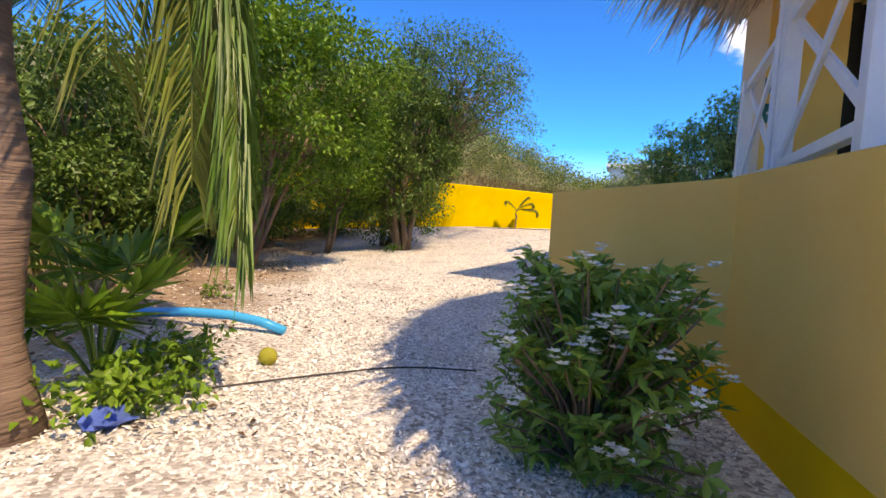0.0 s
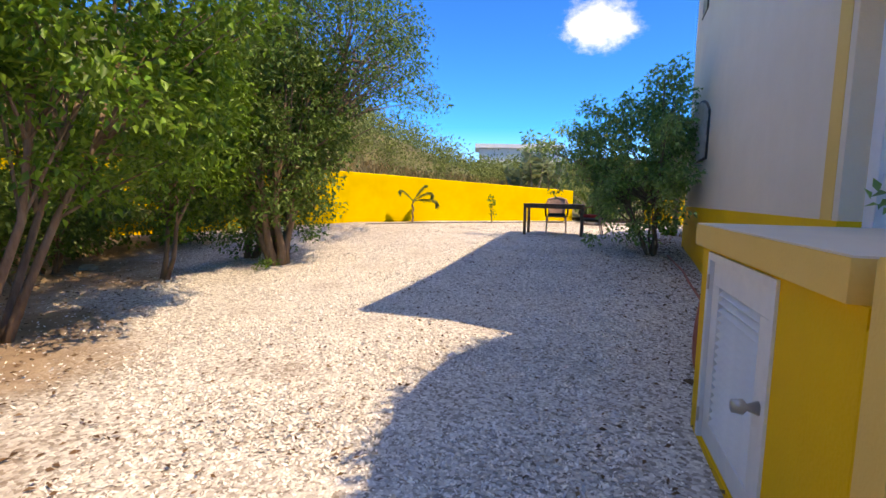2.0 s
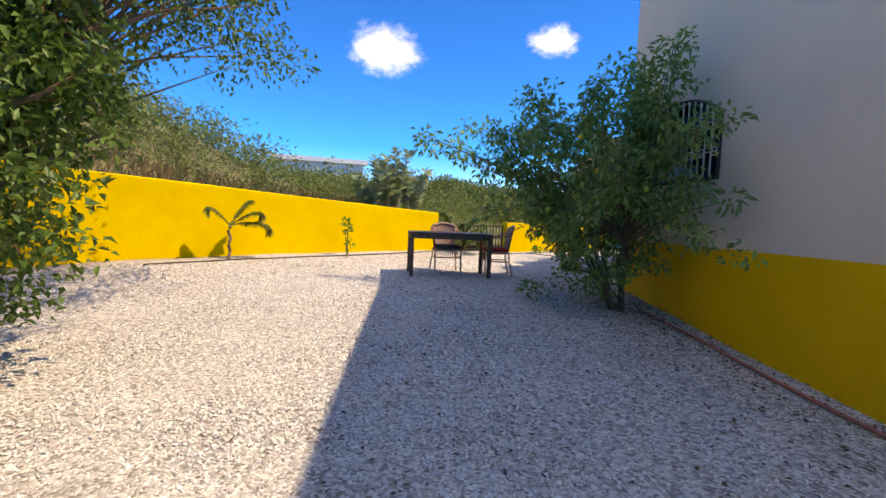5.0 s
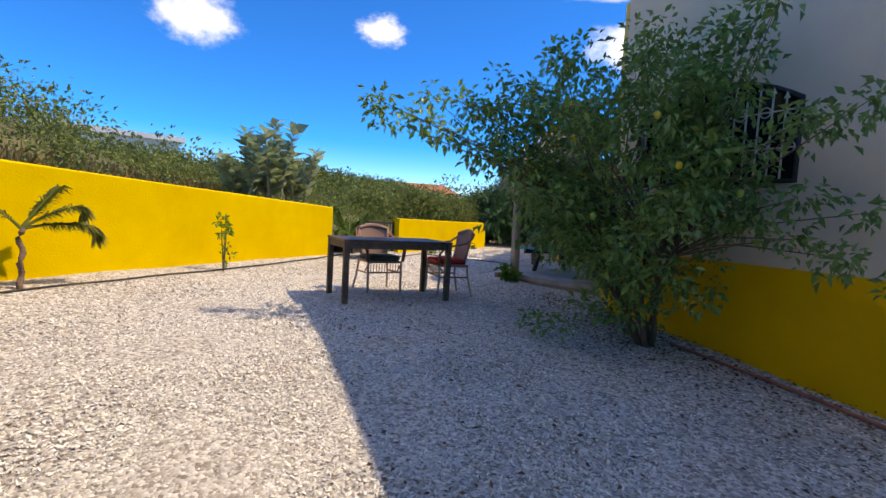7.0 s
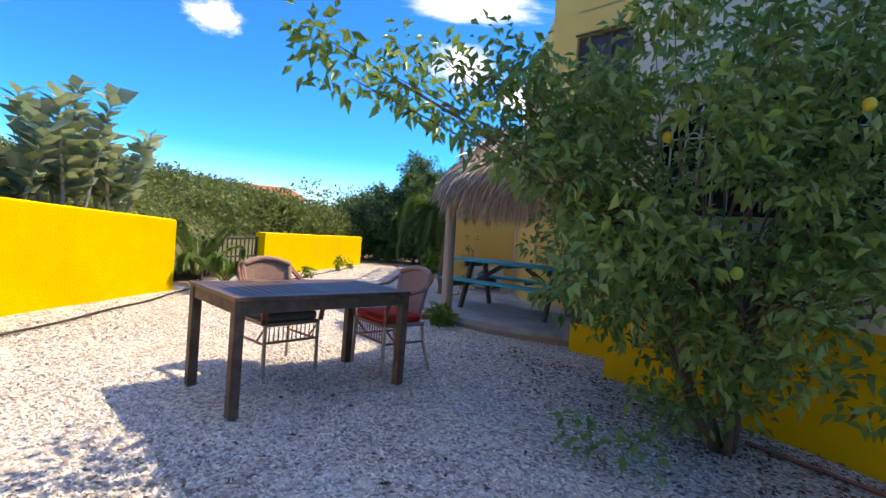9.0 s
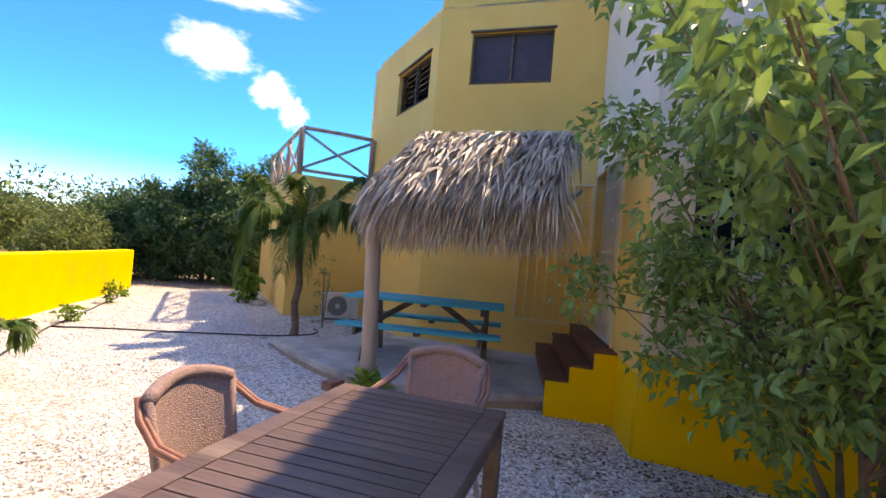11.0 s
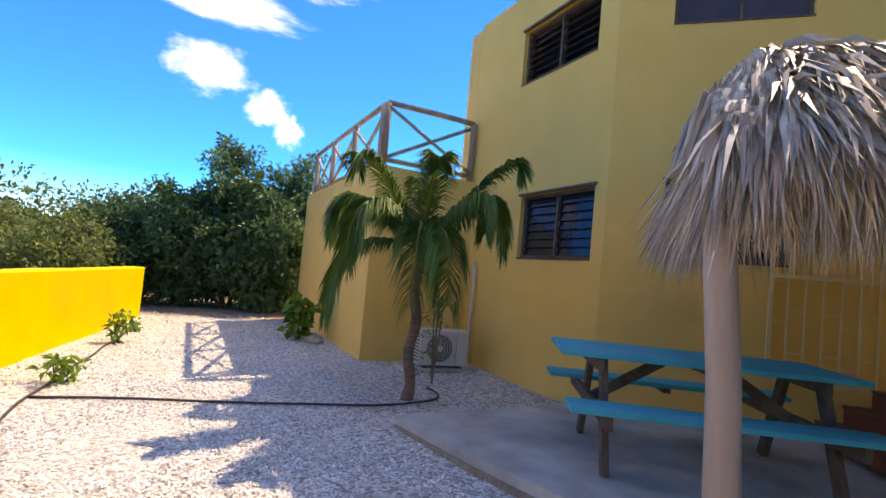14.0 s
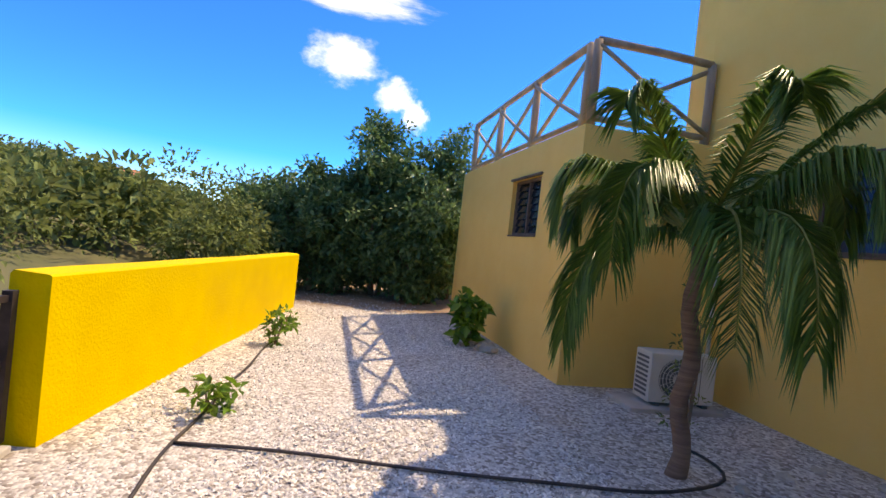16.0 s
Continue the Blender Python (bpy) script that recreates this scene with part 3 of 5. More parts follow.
    part("riser", Mb().box(0.75, C_L - 0.006, 0.0, dpt - 0.015, z - 0.165, z - 0.025), M_TILE, stairs)
mb = Mb()
for k, (z, dpt) in enumerate(((0.6, 0.215), (0.445, 0.435), (0.29, 0.655))):
    mb.box(0.72, 0.749, 0.0 if k == 0 else dpt - 0.22, dpt, -0.2, z)
mb.box(0.03, 0.719, 0.0, 0.006, -0.2, 0.6)
part("cheek", mb, M_DEEP, stairs, "deep yellow painted side")

# ---------------- patio slab ----------------
edge = [(-4.62, 5.72), (-5.2, 5.86), (-5.7, 6.1), (-6.1, 6.45), (-6.38, 6.85), (-6.56, 7.35), (-6.7, 7.9), (-6.86, 8.74), (-4.72, 8.86), (-2.83, 6.95)]
mb = Mb()
top = [(x, y, 0.1) for x, y in edge]
bot = [(x, y, -0.3) for x, y in edge]
n = len(edge)
mb.faces(top + bot, [tuple(range(n))[::-1], tuple(range(n, 2 * n))] + [(i, (i + 1) % n, n + (i + 1) % n, n + i) for i in range(n)])
patio = solid("patio", mb, M_CONC, "stained grey concrete patio slab", "patio", kind="structure")
mb = Mb()
for i in range(7):
    a, b = Vector((*edge[i], 0.03)), Vector((*edge[i + 1], 0.03))
    nrm = Vector((-(b - a).y, (b - a).x, 0)).normalized()
    if nrm.x > 0:
        nrm = -nrm
    m_n = 5
    for k in range(m_n):
        p, q = a.lerp(b, k / m_n), a.lerp(b, (k + 1) / m_n)
        j = 0.015 + 0.02 * random.random()
        mb.faces([(p - nrm * 0.02)[:], (q - nrm * 0.02)[:], (q + nrm * j)[:], (p + nrm * j)[:],
                  (p.x, p.y, -0.3), (q.x, q.y, -0.3), (q + nrm * (j + 0.02) - Vector((0, 0, 0.3)))[:], (p + nrm * (j + 0.02) - Vector((0, 0, 0.3)))[:]],
                 [(0, 1, 2, 3), (3, 2, 6, 7)])
part("slab_edge", mb, M_EDGE, patio, "rough brown broken slab edge")

# ---------------- boundary walls ----------------
def low_wall(name, p, q, h0, h1, label, thick=0.22, dip=-0.4):
    d = Vector((q[0] - p[0], q[1] - p[1], 0))
    L = d.length
    m = wall_frame(p, (d.x / L, d.y / L))
    mb = Mb()
    n = max(2, int(L / 0.4))
    vs, fs = [], []
    for i in range(n + 1):
        u = L * i / n
        h = h0 + (h1 - h0) * i / n
        j = lambda k: 0.012 * noise.noise(Vector((u * 0.8, k * 3.1, p[0])))
        vs += [(u, j(1), dip), (u, j(2), h - 0.02), (u, -0.02 + j(3), h + j(5)), (u, -thick + 0.02, h + j(6)), (u, -thick, h - 0.02), (u, -thick, dip)]
    for i in range(n):
        for k in range(5):
            a = i * 6 + k
            fs.append((a, a + 1, a + 7, a + 6))
    fs += [(5, 4, 3, 2, 1, 0), tuple(n * 6 + k for k in range(6))]
    mb.faces(vs, fs)
    return solid(name, mb, M_BOUND, label, "wall", kind="structure", m=m)


low_wall("wall_boundary", (-10.0, 6.3), (-10.62, -1.5), 1.12, 1.5, "rough bright yellow garden wall in the sun")
low_wall("wall_boundary_far", (-10.62, -1.5), (-11.3, -9.5), 1.5, 1.75, "bright yellow garden wall behind the trees")
low_wall("wall_boundary_gate", (-9.18, 15.4), (-10.165, 9.9), 0.9, 0.94, "bright yellow low wall beside the drive gate")
solid("drive_sill", Mb().box(-10.6, -10.25, 7.0, 9.85, -0.2, 0.03, c=0.01), M_CONC, "worn concrete strip under the gate", "kerb", kind="structure")
fg = thing("drive_gate", "dark iron gate with upright bars", "gate")
for a, b in (((-10.33, 9.86), (-10.33, 9.86)), ((-10.6, 8.2), (-10.6, 8.2))):
    part("gate_post", Mb().beam((*a, 0.03), (*b, 0.84), 0.05, 0.05), M_DIRON, fg)
for z in (0.1, 0.45, 0.8):
    part("gate_rail", Mb().beam((-10.33, 9.86, z), (-10.6, 8.2, z), 0.03, 0.035), M_DIRON, fg)
for i in range(1, 12):
    f = i / 12
    part("bar", Mb().beam((-10.33 - 0.27 * f, 9.86 - 1.66 * f, 0.08), (-10.33 - 0.27 * f, 9.86 - 1.66 * f, 0.82), 0.02, 0.02), M_DIRON, fg)

# ---------------- storage box, terrace, palapa ----------------
BX = wall_frame((1.8, -2.97), (math.cos(radians(138)), math.sin(radians(138))))   # x along the box, y out of it
front = thing("wall_store", "deep yellow front of the store under the terrace", "wall", BX, kind="structure")
for q in ((0.0, 0.56, -0.9, 0.63), (1.55, 1.72, -0.9, 0.63), (0.56, 1.55, 0.61, 0.63), (0.56, 1.55, -0.9, -0.43)):
    part("front_pier" if q[3] - q[2] > 1 else "front_strip", Mb().box(q[0], q[1], -0.12, 0.0, q[2], q[3]), M_DEEP, front)
part("rounded_corner", Mb().tube([(0.0, -0.06, -0.9), (0.0, -0.06, 0.57), (0.0, -0.06, 0.615)], [0.06, 0.06, 0.035], 14), M_DEEP, front, smooth=True)
part("far_end_wall", Mb().box(1.6, 1.72, -1.3, -0.125, -0.9, 0.63), M_DEEP, front)


def terrace_side(p, q, name, h0, h1):
    """An ochre wall from p to q with a yellow foot band, its face on the right of the way and its top from h0 to h1."""
    a, b = Vector((*p, 0)), Vector((*q, 0))
    d = (b - a).normalized()
    m = wall_frame(q, (-d.x, -d.y))
    w_ = thing(name, "smooth ochre terrace wall with a deep yellow foot band", "wall", m, kind="structure")
    L = (b - a).length
    vs = [(x, y, z) for x, h in ((0, h1), (L, h0)) for y, z in ((0, -0.2), (0, h - 0.012), (-0.012, h), (-0.14, h), (-0.14, -0.2))]
    part("upper_wall", Mb().faces(vs, [(0, 1, 2, 3, 4), (9, 8, 7, 6, 5)] + [(i, i + 5, (i + 1) % 5 + 5, (i + 1) % 5) for i in range(5)]), M_YWALL, w_)
    part("foot_band", Mb().box(0, L, -0.14, 0.004, -0.9, -0.2), M_DEEP, w_, "deep yellow foot band")


BEND, NEAR = (2.66, -2.19), (1.83, -3.03)
terrace_side(BEND, NEAR, "wall_terrace_one", 0.88, 0.765)
terrace_side((7.4, -4.15), BEND, "wall_terrace_two", 0.9, 0.88)
slab = thing("terrace_floor", "pale cream slab roof of the store with an ochre front edge", "slab", BX, kind="structure")
so = [(0.03, 0.035), (1.78, 0.035), (1.78, -1.3), (0.2, -1.1), (0.03, -0.14)]
part("slab_top", Mb().faces([(x, y, 0.75) for x, y in so] + [(x, y, 0.632) for x, y in so], [(4, 3, 2, 1, 0), (5, 6, 7, 8, 9)] + [(i, (i + 1) % 5, (i + 1) % 5 + 5, i + 5) for i in range(5)]), M_YWALL, slab)
part("slab_coat", Mb().faces([(x, y - 0.004, 0.757) for x, y in so] + [(x, y - 0.004, 0.7505) for x, y in so], [(4, 3, 2, 1, 0), (5, 6, 7, 8, 9)] + [(i, (i + 1) % 5, (i + 1) % 5 + 5, i + 5) for i in range(5)]), M_BEIGE, slab, "pale cream coated top")
mb = Mb()
tri_ = [(2.62, -2.05), (7.3, -4.0), (8.0, 1.0), (3.5, 2.3), (0.58, -0.62), (1.3, -1.3)]
mb.faces([(x, y, 0.72) for x, y in tri_] + [(x, y, 0.6) for x, y in tri_], [tuple(range(6)), tuple(range(11, 5, -1))] + [(i, (i + 6), (i + 1) % 6 + 6, (i + 1) % 6) for i in range(6)])
tagged(new("terrace_deck", mb.mesh("terrace_deck", M_CONC)), "pale concrete terrace deck", "floor", kind="structure")
ld = thing("louvre_door", "small white louvred door with a round metal knob", "door", BX, kind="structure")
for q in ((0.56, 1.55, 0.57, 0.61), (0.56, 0.6, -0.43, 0.57), (1.51, 1.55, -0.43, 0.57)):
    part("door_frame", Mb().box(q[0], q[1], -0.1, 0.012, q[2], q[3]), M_WHITE, ld)
for q in ((0.605, 1.505, 0.44, 0.565), (0.605, 1.505, -0.42, -0.3), (0.605, 0.76, -0.3, 0.44), (1.38, 1.505, -0.3, 0.44)):
    part("stile", Mb().box(q[0], q[1], -0.05, -0.01, q[2], q[3], c=0.004), M_WHITE, ld)
lm = Mb().box(0.76, 1.38, -0.005, 0.005, -0.025, 0.025).mesh("slat", M_WHITE)
for i in range(17):
    s = part("slat", lm, None, ld)
    s.matrix_local = pose(0, -0.032, -0.272 + i * 0.0432, 42)
part("knob", Mb().tube([(0.69, -0.012, 0.08), (0.69, 0.03, 0.08), (0.69, 0.045, 0.08), (0.69, 0.085, 0.08)], [0.03, 0.014, 0.031, 0.026], 12), M_CHROME, ld, "metal door knob", True)
for z in (-0.3, 0.45):
    part("hinge", Mb().tube([(1.508, 0.014, z - 0.04), (1.508, 0.014, z + 0.04)], 0.007, 6), M_CHROME, ld, "small metal hinge")

# hose hung on the store's end wall
hr = thing("hanging_hose", "dull red hose coiled on a hook at the store wall", "hose", BX)
part("hook", Mb().tube([(1.72, -0.1, 0.52), (1.79, -0.1, 0.52), (1.8, -0.1, 0.56), (1.79, -0.1, 0.59)], 0.008, 6), M_DIRON, hr)
for k in range(6):
    loop = [(1.742 + 0.011 * k, -0.1 + (0.042 + 0.007 * k) * math.sin(a) * (1.2 - 0.5 * math.cos(a)), 0.16 + (0.35 + 0.02 * (k % 3)) * math.cos(a)) for a in np.linspace(0, 2 * math.pi, 25)]
    part("hose_loop", Mb().tube(loop, 0.0105, 6), M_RHOSE, hr, smooth=True)
solid("concrete_block", Mb().box(-0.16, 0.16, -0.1, 0.1, -0.1, 0.12, c=0.012), M_CONC, "grey concrete block at the store's foot", "block", m=BX @ pose(1.95, -0.2, -0.45, 2, 0, 12))

# white terrace railing
RAIL_F = wall_frame((0.8, -0.7), (0.8252, -0.5648))


def rail_bay(u0, u1):
    r = thing("terrace_railing", "white painted wooden railing with crossed braces", "railing", RAIL_F, group="terrace railings")
    for u in (u0, u1):
        part("post", Mb().box(u - 0.05, u + 0.05, -0.05, 0.05, 0.72, 1.98, c=0.006), M_WHITE, r)
    for z in (1.0, 1.92):
        part("rail", Mb().box(u0 + 0.05, u1 - 0.05, -0.03, 0.03, z - 0.03, z + 0.03, c=0.004), M_WHITE, r)
    part("brace", Mb().beam((u0 + 0.05, -0.012, 1.03), (u1 - 0.05, -0.012, 1.89), 0.065, 0.024, 0.003, (0, 1, 0)), M_WHITE, r)
    part("brace", Mb().beam((u0 + 0.05, 0.014, 1.89), (u1 - 0.05, 0.014, 1.03), 0.065, 0.024, 0.003, (0, 1, 0)), M_WHITE, r)


rail_bay(0.1, 1.62)
rail_bay(1.86, 3.4)
solid("terrace_post", Mb().box(1.68, 1.8, -0.06, 0.06, 0.72, 3.2, c=0.008), M_WHITE, "white square post of the terrace roof", "post", m=RAIL_F)
for k, (z, w_, h_) in enumerate(((2.02, 0.11, 0.075), (1.74, 0.135, 0.095))):
    pl = thing("wall_plaque", "teal painted wooden plaque on the wall", "plaque", TERR_F @ pose(3.92 - 0.03 * k, 0.012, z, 0, 2 - 5 * k, 0), group="wall plaques")
    part("board", Mb().box(-w_, w_, -0.01, 0.012, -h_, h_, c=0.004), M_TEALP, pl)
    part("lettering", Mb().box(-0.06, 0.06, 0.013, 0.016, -0.012, 0.012), M_WHITE, pl, "illegible pale lettering")
# room darkness behind the terrace doorway, painted as a near-black panel
solid("wall_inside", Mb().box(1.9, 3.6, -0.6, -0.5, 0.7, 3.0), M_INSIDE, "near-black panel painting the room's shade behind the terrace doorway", "wall", kind="structure", m=TERR_F)


# ---------------- thatch ----------------
def strands(pts, dirs, length, width, sag=0.25):
    """Dry leaf strips: three cross lines each, bending down."""
    n = len(pts)
    length = (length * (0.65 + 0.6 * rng.random(n))).reshape(n, 1)
    d = unit(dirs + 0.24 * rng.normal(size=(n, 3)))
    s = unit(np.cross(d, rng.normal(size=(n, 3)))) * width * (0.5 + rng.random((n, 1)))
    dn = np.array([0, 0, -1.0])
    p1 = pts + d * length * 0.5 + dn * length * sag * 0.15
    p2 = pts + d * length + dn * length * sag
    v = np.stack([pts - s, pts + s, p1 - s * 0.8, p1 + s * 0.8, p2], 1).reshape(-1, 3)
    o = np.arange(n)[:, None] * 5
    f = np.concatenate([o + [0, 1, 3], o + [0, 3, 2], o + [2, 3, 4]], 1).reshape(-1, 3)
    return v, f


porch = thing("thatched_porch_roof", "grey-brown palm thatch roof with a ragged hanging fringe", "thatch roof")
PA, PB = Vector((-6.28, 6.48, 0)), Vector((-5.03, 5.19, 0))      # front eave line
UX = (PB - PA).normalized()
UY = Vector((-UX.y, UX.x, 0))                                    # towards the house wall
PL = (PB - PA).length


def porch_pt(u, v, w):
    return np.stack([PA.x + UX.x * u + UY.x * v, PA.y + UX.y * u + UY.y * v, w], -1)


def porch_top(u, v):
    e = np.clip(np.minimum(u + 0.12, 1.3) / 0.35, 0, 1)
    return 2.06 + 0.62 * np.clip((v + 0.05) / 0.55, 0, 1) ** 0.75 * (0.45 + 0.55 * e) + 0.1 * np.clip(v - 0.5, 0, 3)


k = 7000
u = rng.random(k) * (PL + 0.03) - 0.03
v = rng.random(k) ** 1.6 * 1.5 - 0.05
z = porch_top(u, v) + 0.05 * rng.random(k)
P3 = porch_pt(u, v, z)
out = np.array([-UY.x, -UY.y, -0.75])
side = np.where(u[:, None] < 0.25, np.array([[-UX.x * 0.3, -UX.y * 0.3, -0.9]]), 0)
arr = [strands(P3, out + side, 0.42, 0.016)]
k = 5200
u = rng.random(k) * PL
P3 = porch_pt(u, -0.06 + 0.22 * rng.random(k), 2.02 + 0.14 * rng.random(k))
arr.append(strands(P3, np.array([-UY.x * 0.2, -UY.y * 0.2, -1.0]), 0.44 + 0.0 * u, 0.010))
k = 2600
v = rng.random(k) * 1.6
P3 = porch_pt(-0.04 + 0.13 * rng.random(k), v, 1.98 + 0.2 * rng.random(k))
arr.append(strands(P3, np.array([-UX.x * 0.12, -UX.y * 0.12, -1.0]), 0.45, 0.010))
part("thatch", tris_mesh("thatch", *join_arrays(arr), M_THATCH), None, porch)
mb = Mb()
sh = []
for i in range(14):
    for j in range(6):
        uu, vv = -0.06 + (PL + 0.06) * i / 13, 1.9 * j / 5
        sh.append((*porch_pt(uu, vv, 0.0)[:2], float(porch_top(np.array(uu), np.array(vv))) - 0.06))
mb.faces(sh, [(i * 6 + j, i * 6 + j + 1, i * 6 + j + 7, i * 6 + j + 6) for i in range(13) for j in range(5)])
part("underlay", mb, M_THATCH, porch)
for f in (0.02, 0.34, 0.66, 0.98):
    a = PA + UX * (PL * f)
    part("rafter", Mb().tube([(a.x, a.y, 1.9), (a.x + UY.x * 2.4, a.y + UY.y * 2.4, 2.42)], 0.035, 7), M_POST, porch)
part("eave_pole", Mb().tube([(PA.x, PA.y, 1.93), (PB.x, PB.y, 1.93)], 0.045, 8), M_POST, porch)
post_pts = [(-6.25, 6.4, -0.1), (-6.24, 6.42, 0.4), (-6.26, 6.43, 0.9), (-6.27, 6.47, 1.4), (-6.3, 6.5, 1.98)]
solid("porch_post", Mb().tube(post_pts, [0.085, 0.08, 0.075, 0.075, 0.07], 12), M_POST, "pale weathered round timber post", "post", smooth=True)
solid("paver_brick", Mb().box(-0.11, 0.11, -0.06, 0.06, -0.05, 0.06, c=0.01), M_BRICK, "worn red brick beside the porch post", "brick", m=pose(-6.52, 6.62, 0.02, 3, 2, 40))

pal = thing("terrace_thatch_roof", "round brown palm thatch roof over the terrace", "thatch roof")
PC, PR, PE = np.array([4.05, -0.2]), 2.95, 1.25
k = 6000
a = rng.random(k) * 2 * math.pi
r = PR * (0.72 + 0.28 * rng.random(k))
pts = np.stack([PC[0] + PE * r * np.cos(a), PC[1] + r * np.sin(a), 2.82 + (PR - r) * 0.55 + 0.05 * rng.random(k)], -1)
keep = ~((pts[:, 0] + pts[:, 1] > 0.0) & (pts[:, 0] < 2.2) & ((pts[:, 1] - pts[:, 0]) * SQ > -0.9))
outd = np.stack([np.cos(a), np.sin(a), -0.9 + 0 * a], -1)
part("thatch", tris_mesh("thatch", *strands(pts[keep], outd[keep], 0.46, 0.014), M_THATCH), None, pal)
mb = Mb()
ring = [(PC[0] + PE * PR * math.cos(t), PC[1] + PR * math.sin(t), 2.78) for t in np.linspace(0, 2 * math.pi, 41)[:-1]]
mb.faces(ring + [(PC[0], PC[1], 4.3)], [(i, (i + 1) % 40, 40) for i in range(40)])
part("underlay", mb, M_THATCH, pal)


# ---------------- dining table and chairs ----------------
TA, TB, TC = Vector((-7.5, 2.6, 0)), Vector((-6.53, 3.62, 0)), Vector((-8.07, 3.18, 0))
tx = (TB - TA).normalized()
t_ang = math.degrees(math.atan2(tx.y, tx.x))
t_mid = (TB + TC) / 2
tab = thing("dining_table", "dark brown slatted hardwood garden table", "table", pose(t_mid.x, t_mid.y, 0, 0, 0, t_ang))
TLX, TLY = 0.71, 0.41
for sx in (-1, 1):
    for sy in (-1, 1):
        part("leg", Mb().box(sx * (TLX - 0.04) - 0.033, sx * (TLX - 0.04) + 0.033, sy * (TLY - 0.04) - 0.033, sy * (TLY - 0.04) + 0.033, -0.02, 0.712, c=0.004), M_DARKW, tab)
for sy in (-1, 1):
    part("apron", Mb().box(-TLX + 0.075, TLX - 0.075, sy * (TLY - 0.03) - 0.012, sy * (TLY - 0.03) + 0.012, 0.63, 0.71), M_DARKW, tab)
    part("frame_board", Mb().box(-TLX, TLX, sy * (TLY - 0.045) - 0.045, sy * (TLY - 0.045) + 0.045, 0.713, 0.74, c=0.004), M_TABLE, tab)
for sx in (-1, 1):
    part("apron", Mb().box(sx * (TLX - 0.03) - 0.012, sx * (TLX - 0.03) + 0.012, -TLY + 0.075, TLY - 0.075, 0.63, 0.71), M_DARKW, tab)
    part("frame_board", Mb().box(sx * (TLX - 0.045) - 0.045, sx * (TLX - 0.045) + 0.045, -TLY + 0.092, TLY - 0.092, 0.713, 0.7395, c=0.004), M_TABLE, tab)
part("centre_board", Mb().box(-0.04, 0.04, -TLY + 0.092, TLY - 0.092, 0.713, 0.7395, c=0.004), M_TABLE, tab)
sw = (TLX - 0.09 - 0.045) / 8
sm = Mb().box(-sw / 2 + 0.003, sw / 2 - 0.003, -TLY + 0.093, TLY - 0.093, 0.716, 0.738, c=0.003).mesh("slat", M_TABLE)
for sgn in (-1, 1):
    for i in range(8):
        s = part("slat", sm, None, tab)
        s.location = (sgn * (0.043 + (i + 0.5) * sw), 0, 0)


def wicker_chair(m, cushion, label):
    """Bistro chair that faces +y of its own frame."""
    ch = thing("wicker_chair", label, "chair", m, group="chairs at the garden table")
    for sx in (-1, 1):
        part("leg", Mb().tube([(sx * 0.24, 0.22, 0), (sx * 0.24, 0.21, 0.42)], 0.016, 8), M_CANEW, ch)
        part("leg", Mb().tube([(sx * 0.26, -0.27, 0), (sx * 0.23, -0.21, 0.25), (sx * 0.21, -0.2, 0.42)], 0.015, 8), M_CANEW, ch)
        part("stretcher", Mb().tube([(sx * 0.24, 0.21, 0.26), (sx * 0.235, -0.2, 0.26)], 0.011, 6), M_CANE, ch)
        part("brace", Mb().tube([(sx * 0.24, 0.1, 0.27), (sx * 0.24, 0.2, 0.38)], 0.008, 6), M_CANE, ch)
        for dx in (0.0, 0.022):
            arm = [(sx * (0.245 + dx), 0.22, 0.42), (sx * (0.262 + dx), 0.235, 0.56), (sx * (0.272 + dx), 0.17, 0.66), (sx * (0.275 + dx), 0.02, 0.69),
                   (sx * (0.262 + dx), -0.14, 0.72), (sx * (0.235 + dx), -0.235, 0.79), (sx * (0.205 + dx), -0.275, 0.85)]
            part("arm", Mb().tube(arm, 0.0125, 7), M_CANE, ch, smooth=True)
    part("stretcher", Mb().tube([(-0.24, 0.21, 0.27), (0.24, 0.21, 0.27)], 0.011, 6), M_CANE, ch)
    for k in range(11):
        part("spindle", Mb().tube([(-0.2 + k * 0.04, 0.21, 0.28), (-0.2 + k * 0.04, 0.21, 0.39)], 0.005, 5), M_CANE, ch)
    part("seat", Mb().box(-0.24, 0.24, -0.21, 0.23, 0.395, 0.43, c=0.014), M_WICK, ch)
    back, n, q = Mb(), 12, 8
    for side_y in (0, 0.022):
        vs = []
        for i in range(n + 1):
            f = i / n * 2 - 1
            for j in range(q + 1):
                h = j / q
                w = 0.185 + 0.035 * h
                vs.append((f * w, -0.2 - 0.085 * h + 0.05 * f * f - side_y, 0.42 + 0.46 * h - 0.05 * f * f * h))
        fs = [(i * (q + 1) + j, i * (q + 1) + j + 1, (i + 1) * (q + 1) + j + 1, (i + 1) * (q + 1) + j) for i in range(n) for j in range(q)]
        back.faces(vs, fs if side_y else [f[::-1] for f in fs])
    part("backrest", back, M_WICK, ch, "woven mauve wicker back")
    part("top_roll", Mb().tube([(f * 0.22, -0.295 + 0.05 * f * f, 0.885 - 0.05 * f * f) for f in np.linspace(-1, 1, 13)], 0.027, 9), M_WICK, ch, smooth=True)
    for sx in (-1, 1):
        part("side_roll", Mb().tube([(sx * 0.185, -0.16, 0.43), (sx * 0.2, -0.2, 0.62), (sx * 0.218, -0.24, 0.84)], 0.018, 8), M_WICK, ch, smooth=True)
    if cushion:
        bm = Mb().box(-0.22, 0.22, -0.18, 0.23, 0.432, 0.5, c=0.03)
        part("cushion", bm, cushion, ch, "red cloth cushion" if cushion is M_RED else "dark grey cloth cushion", True)
    return ch


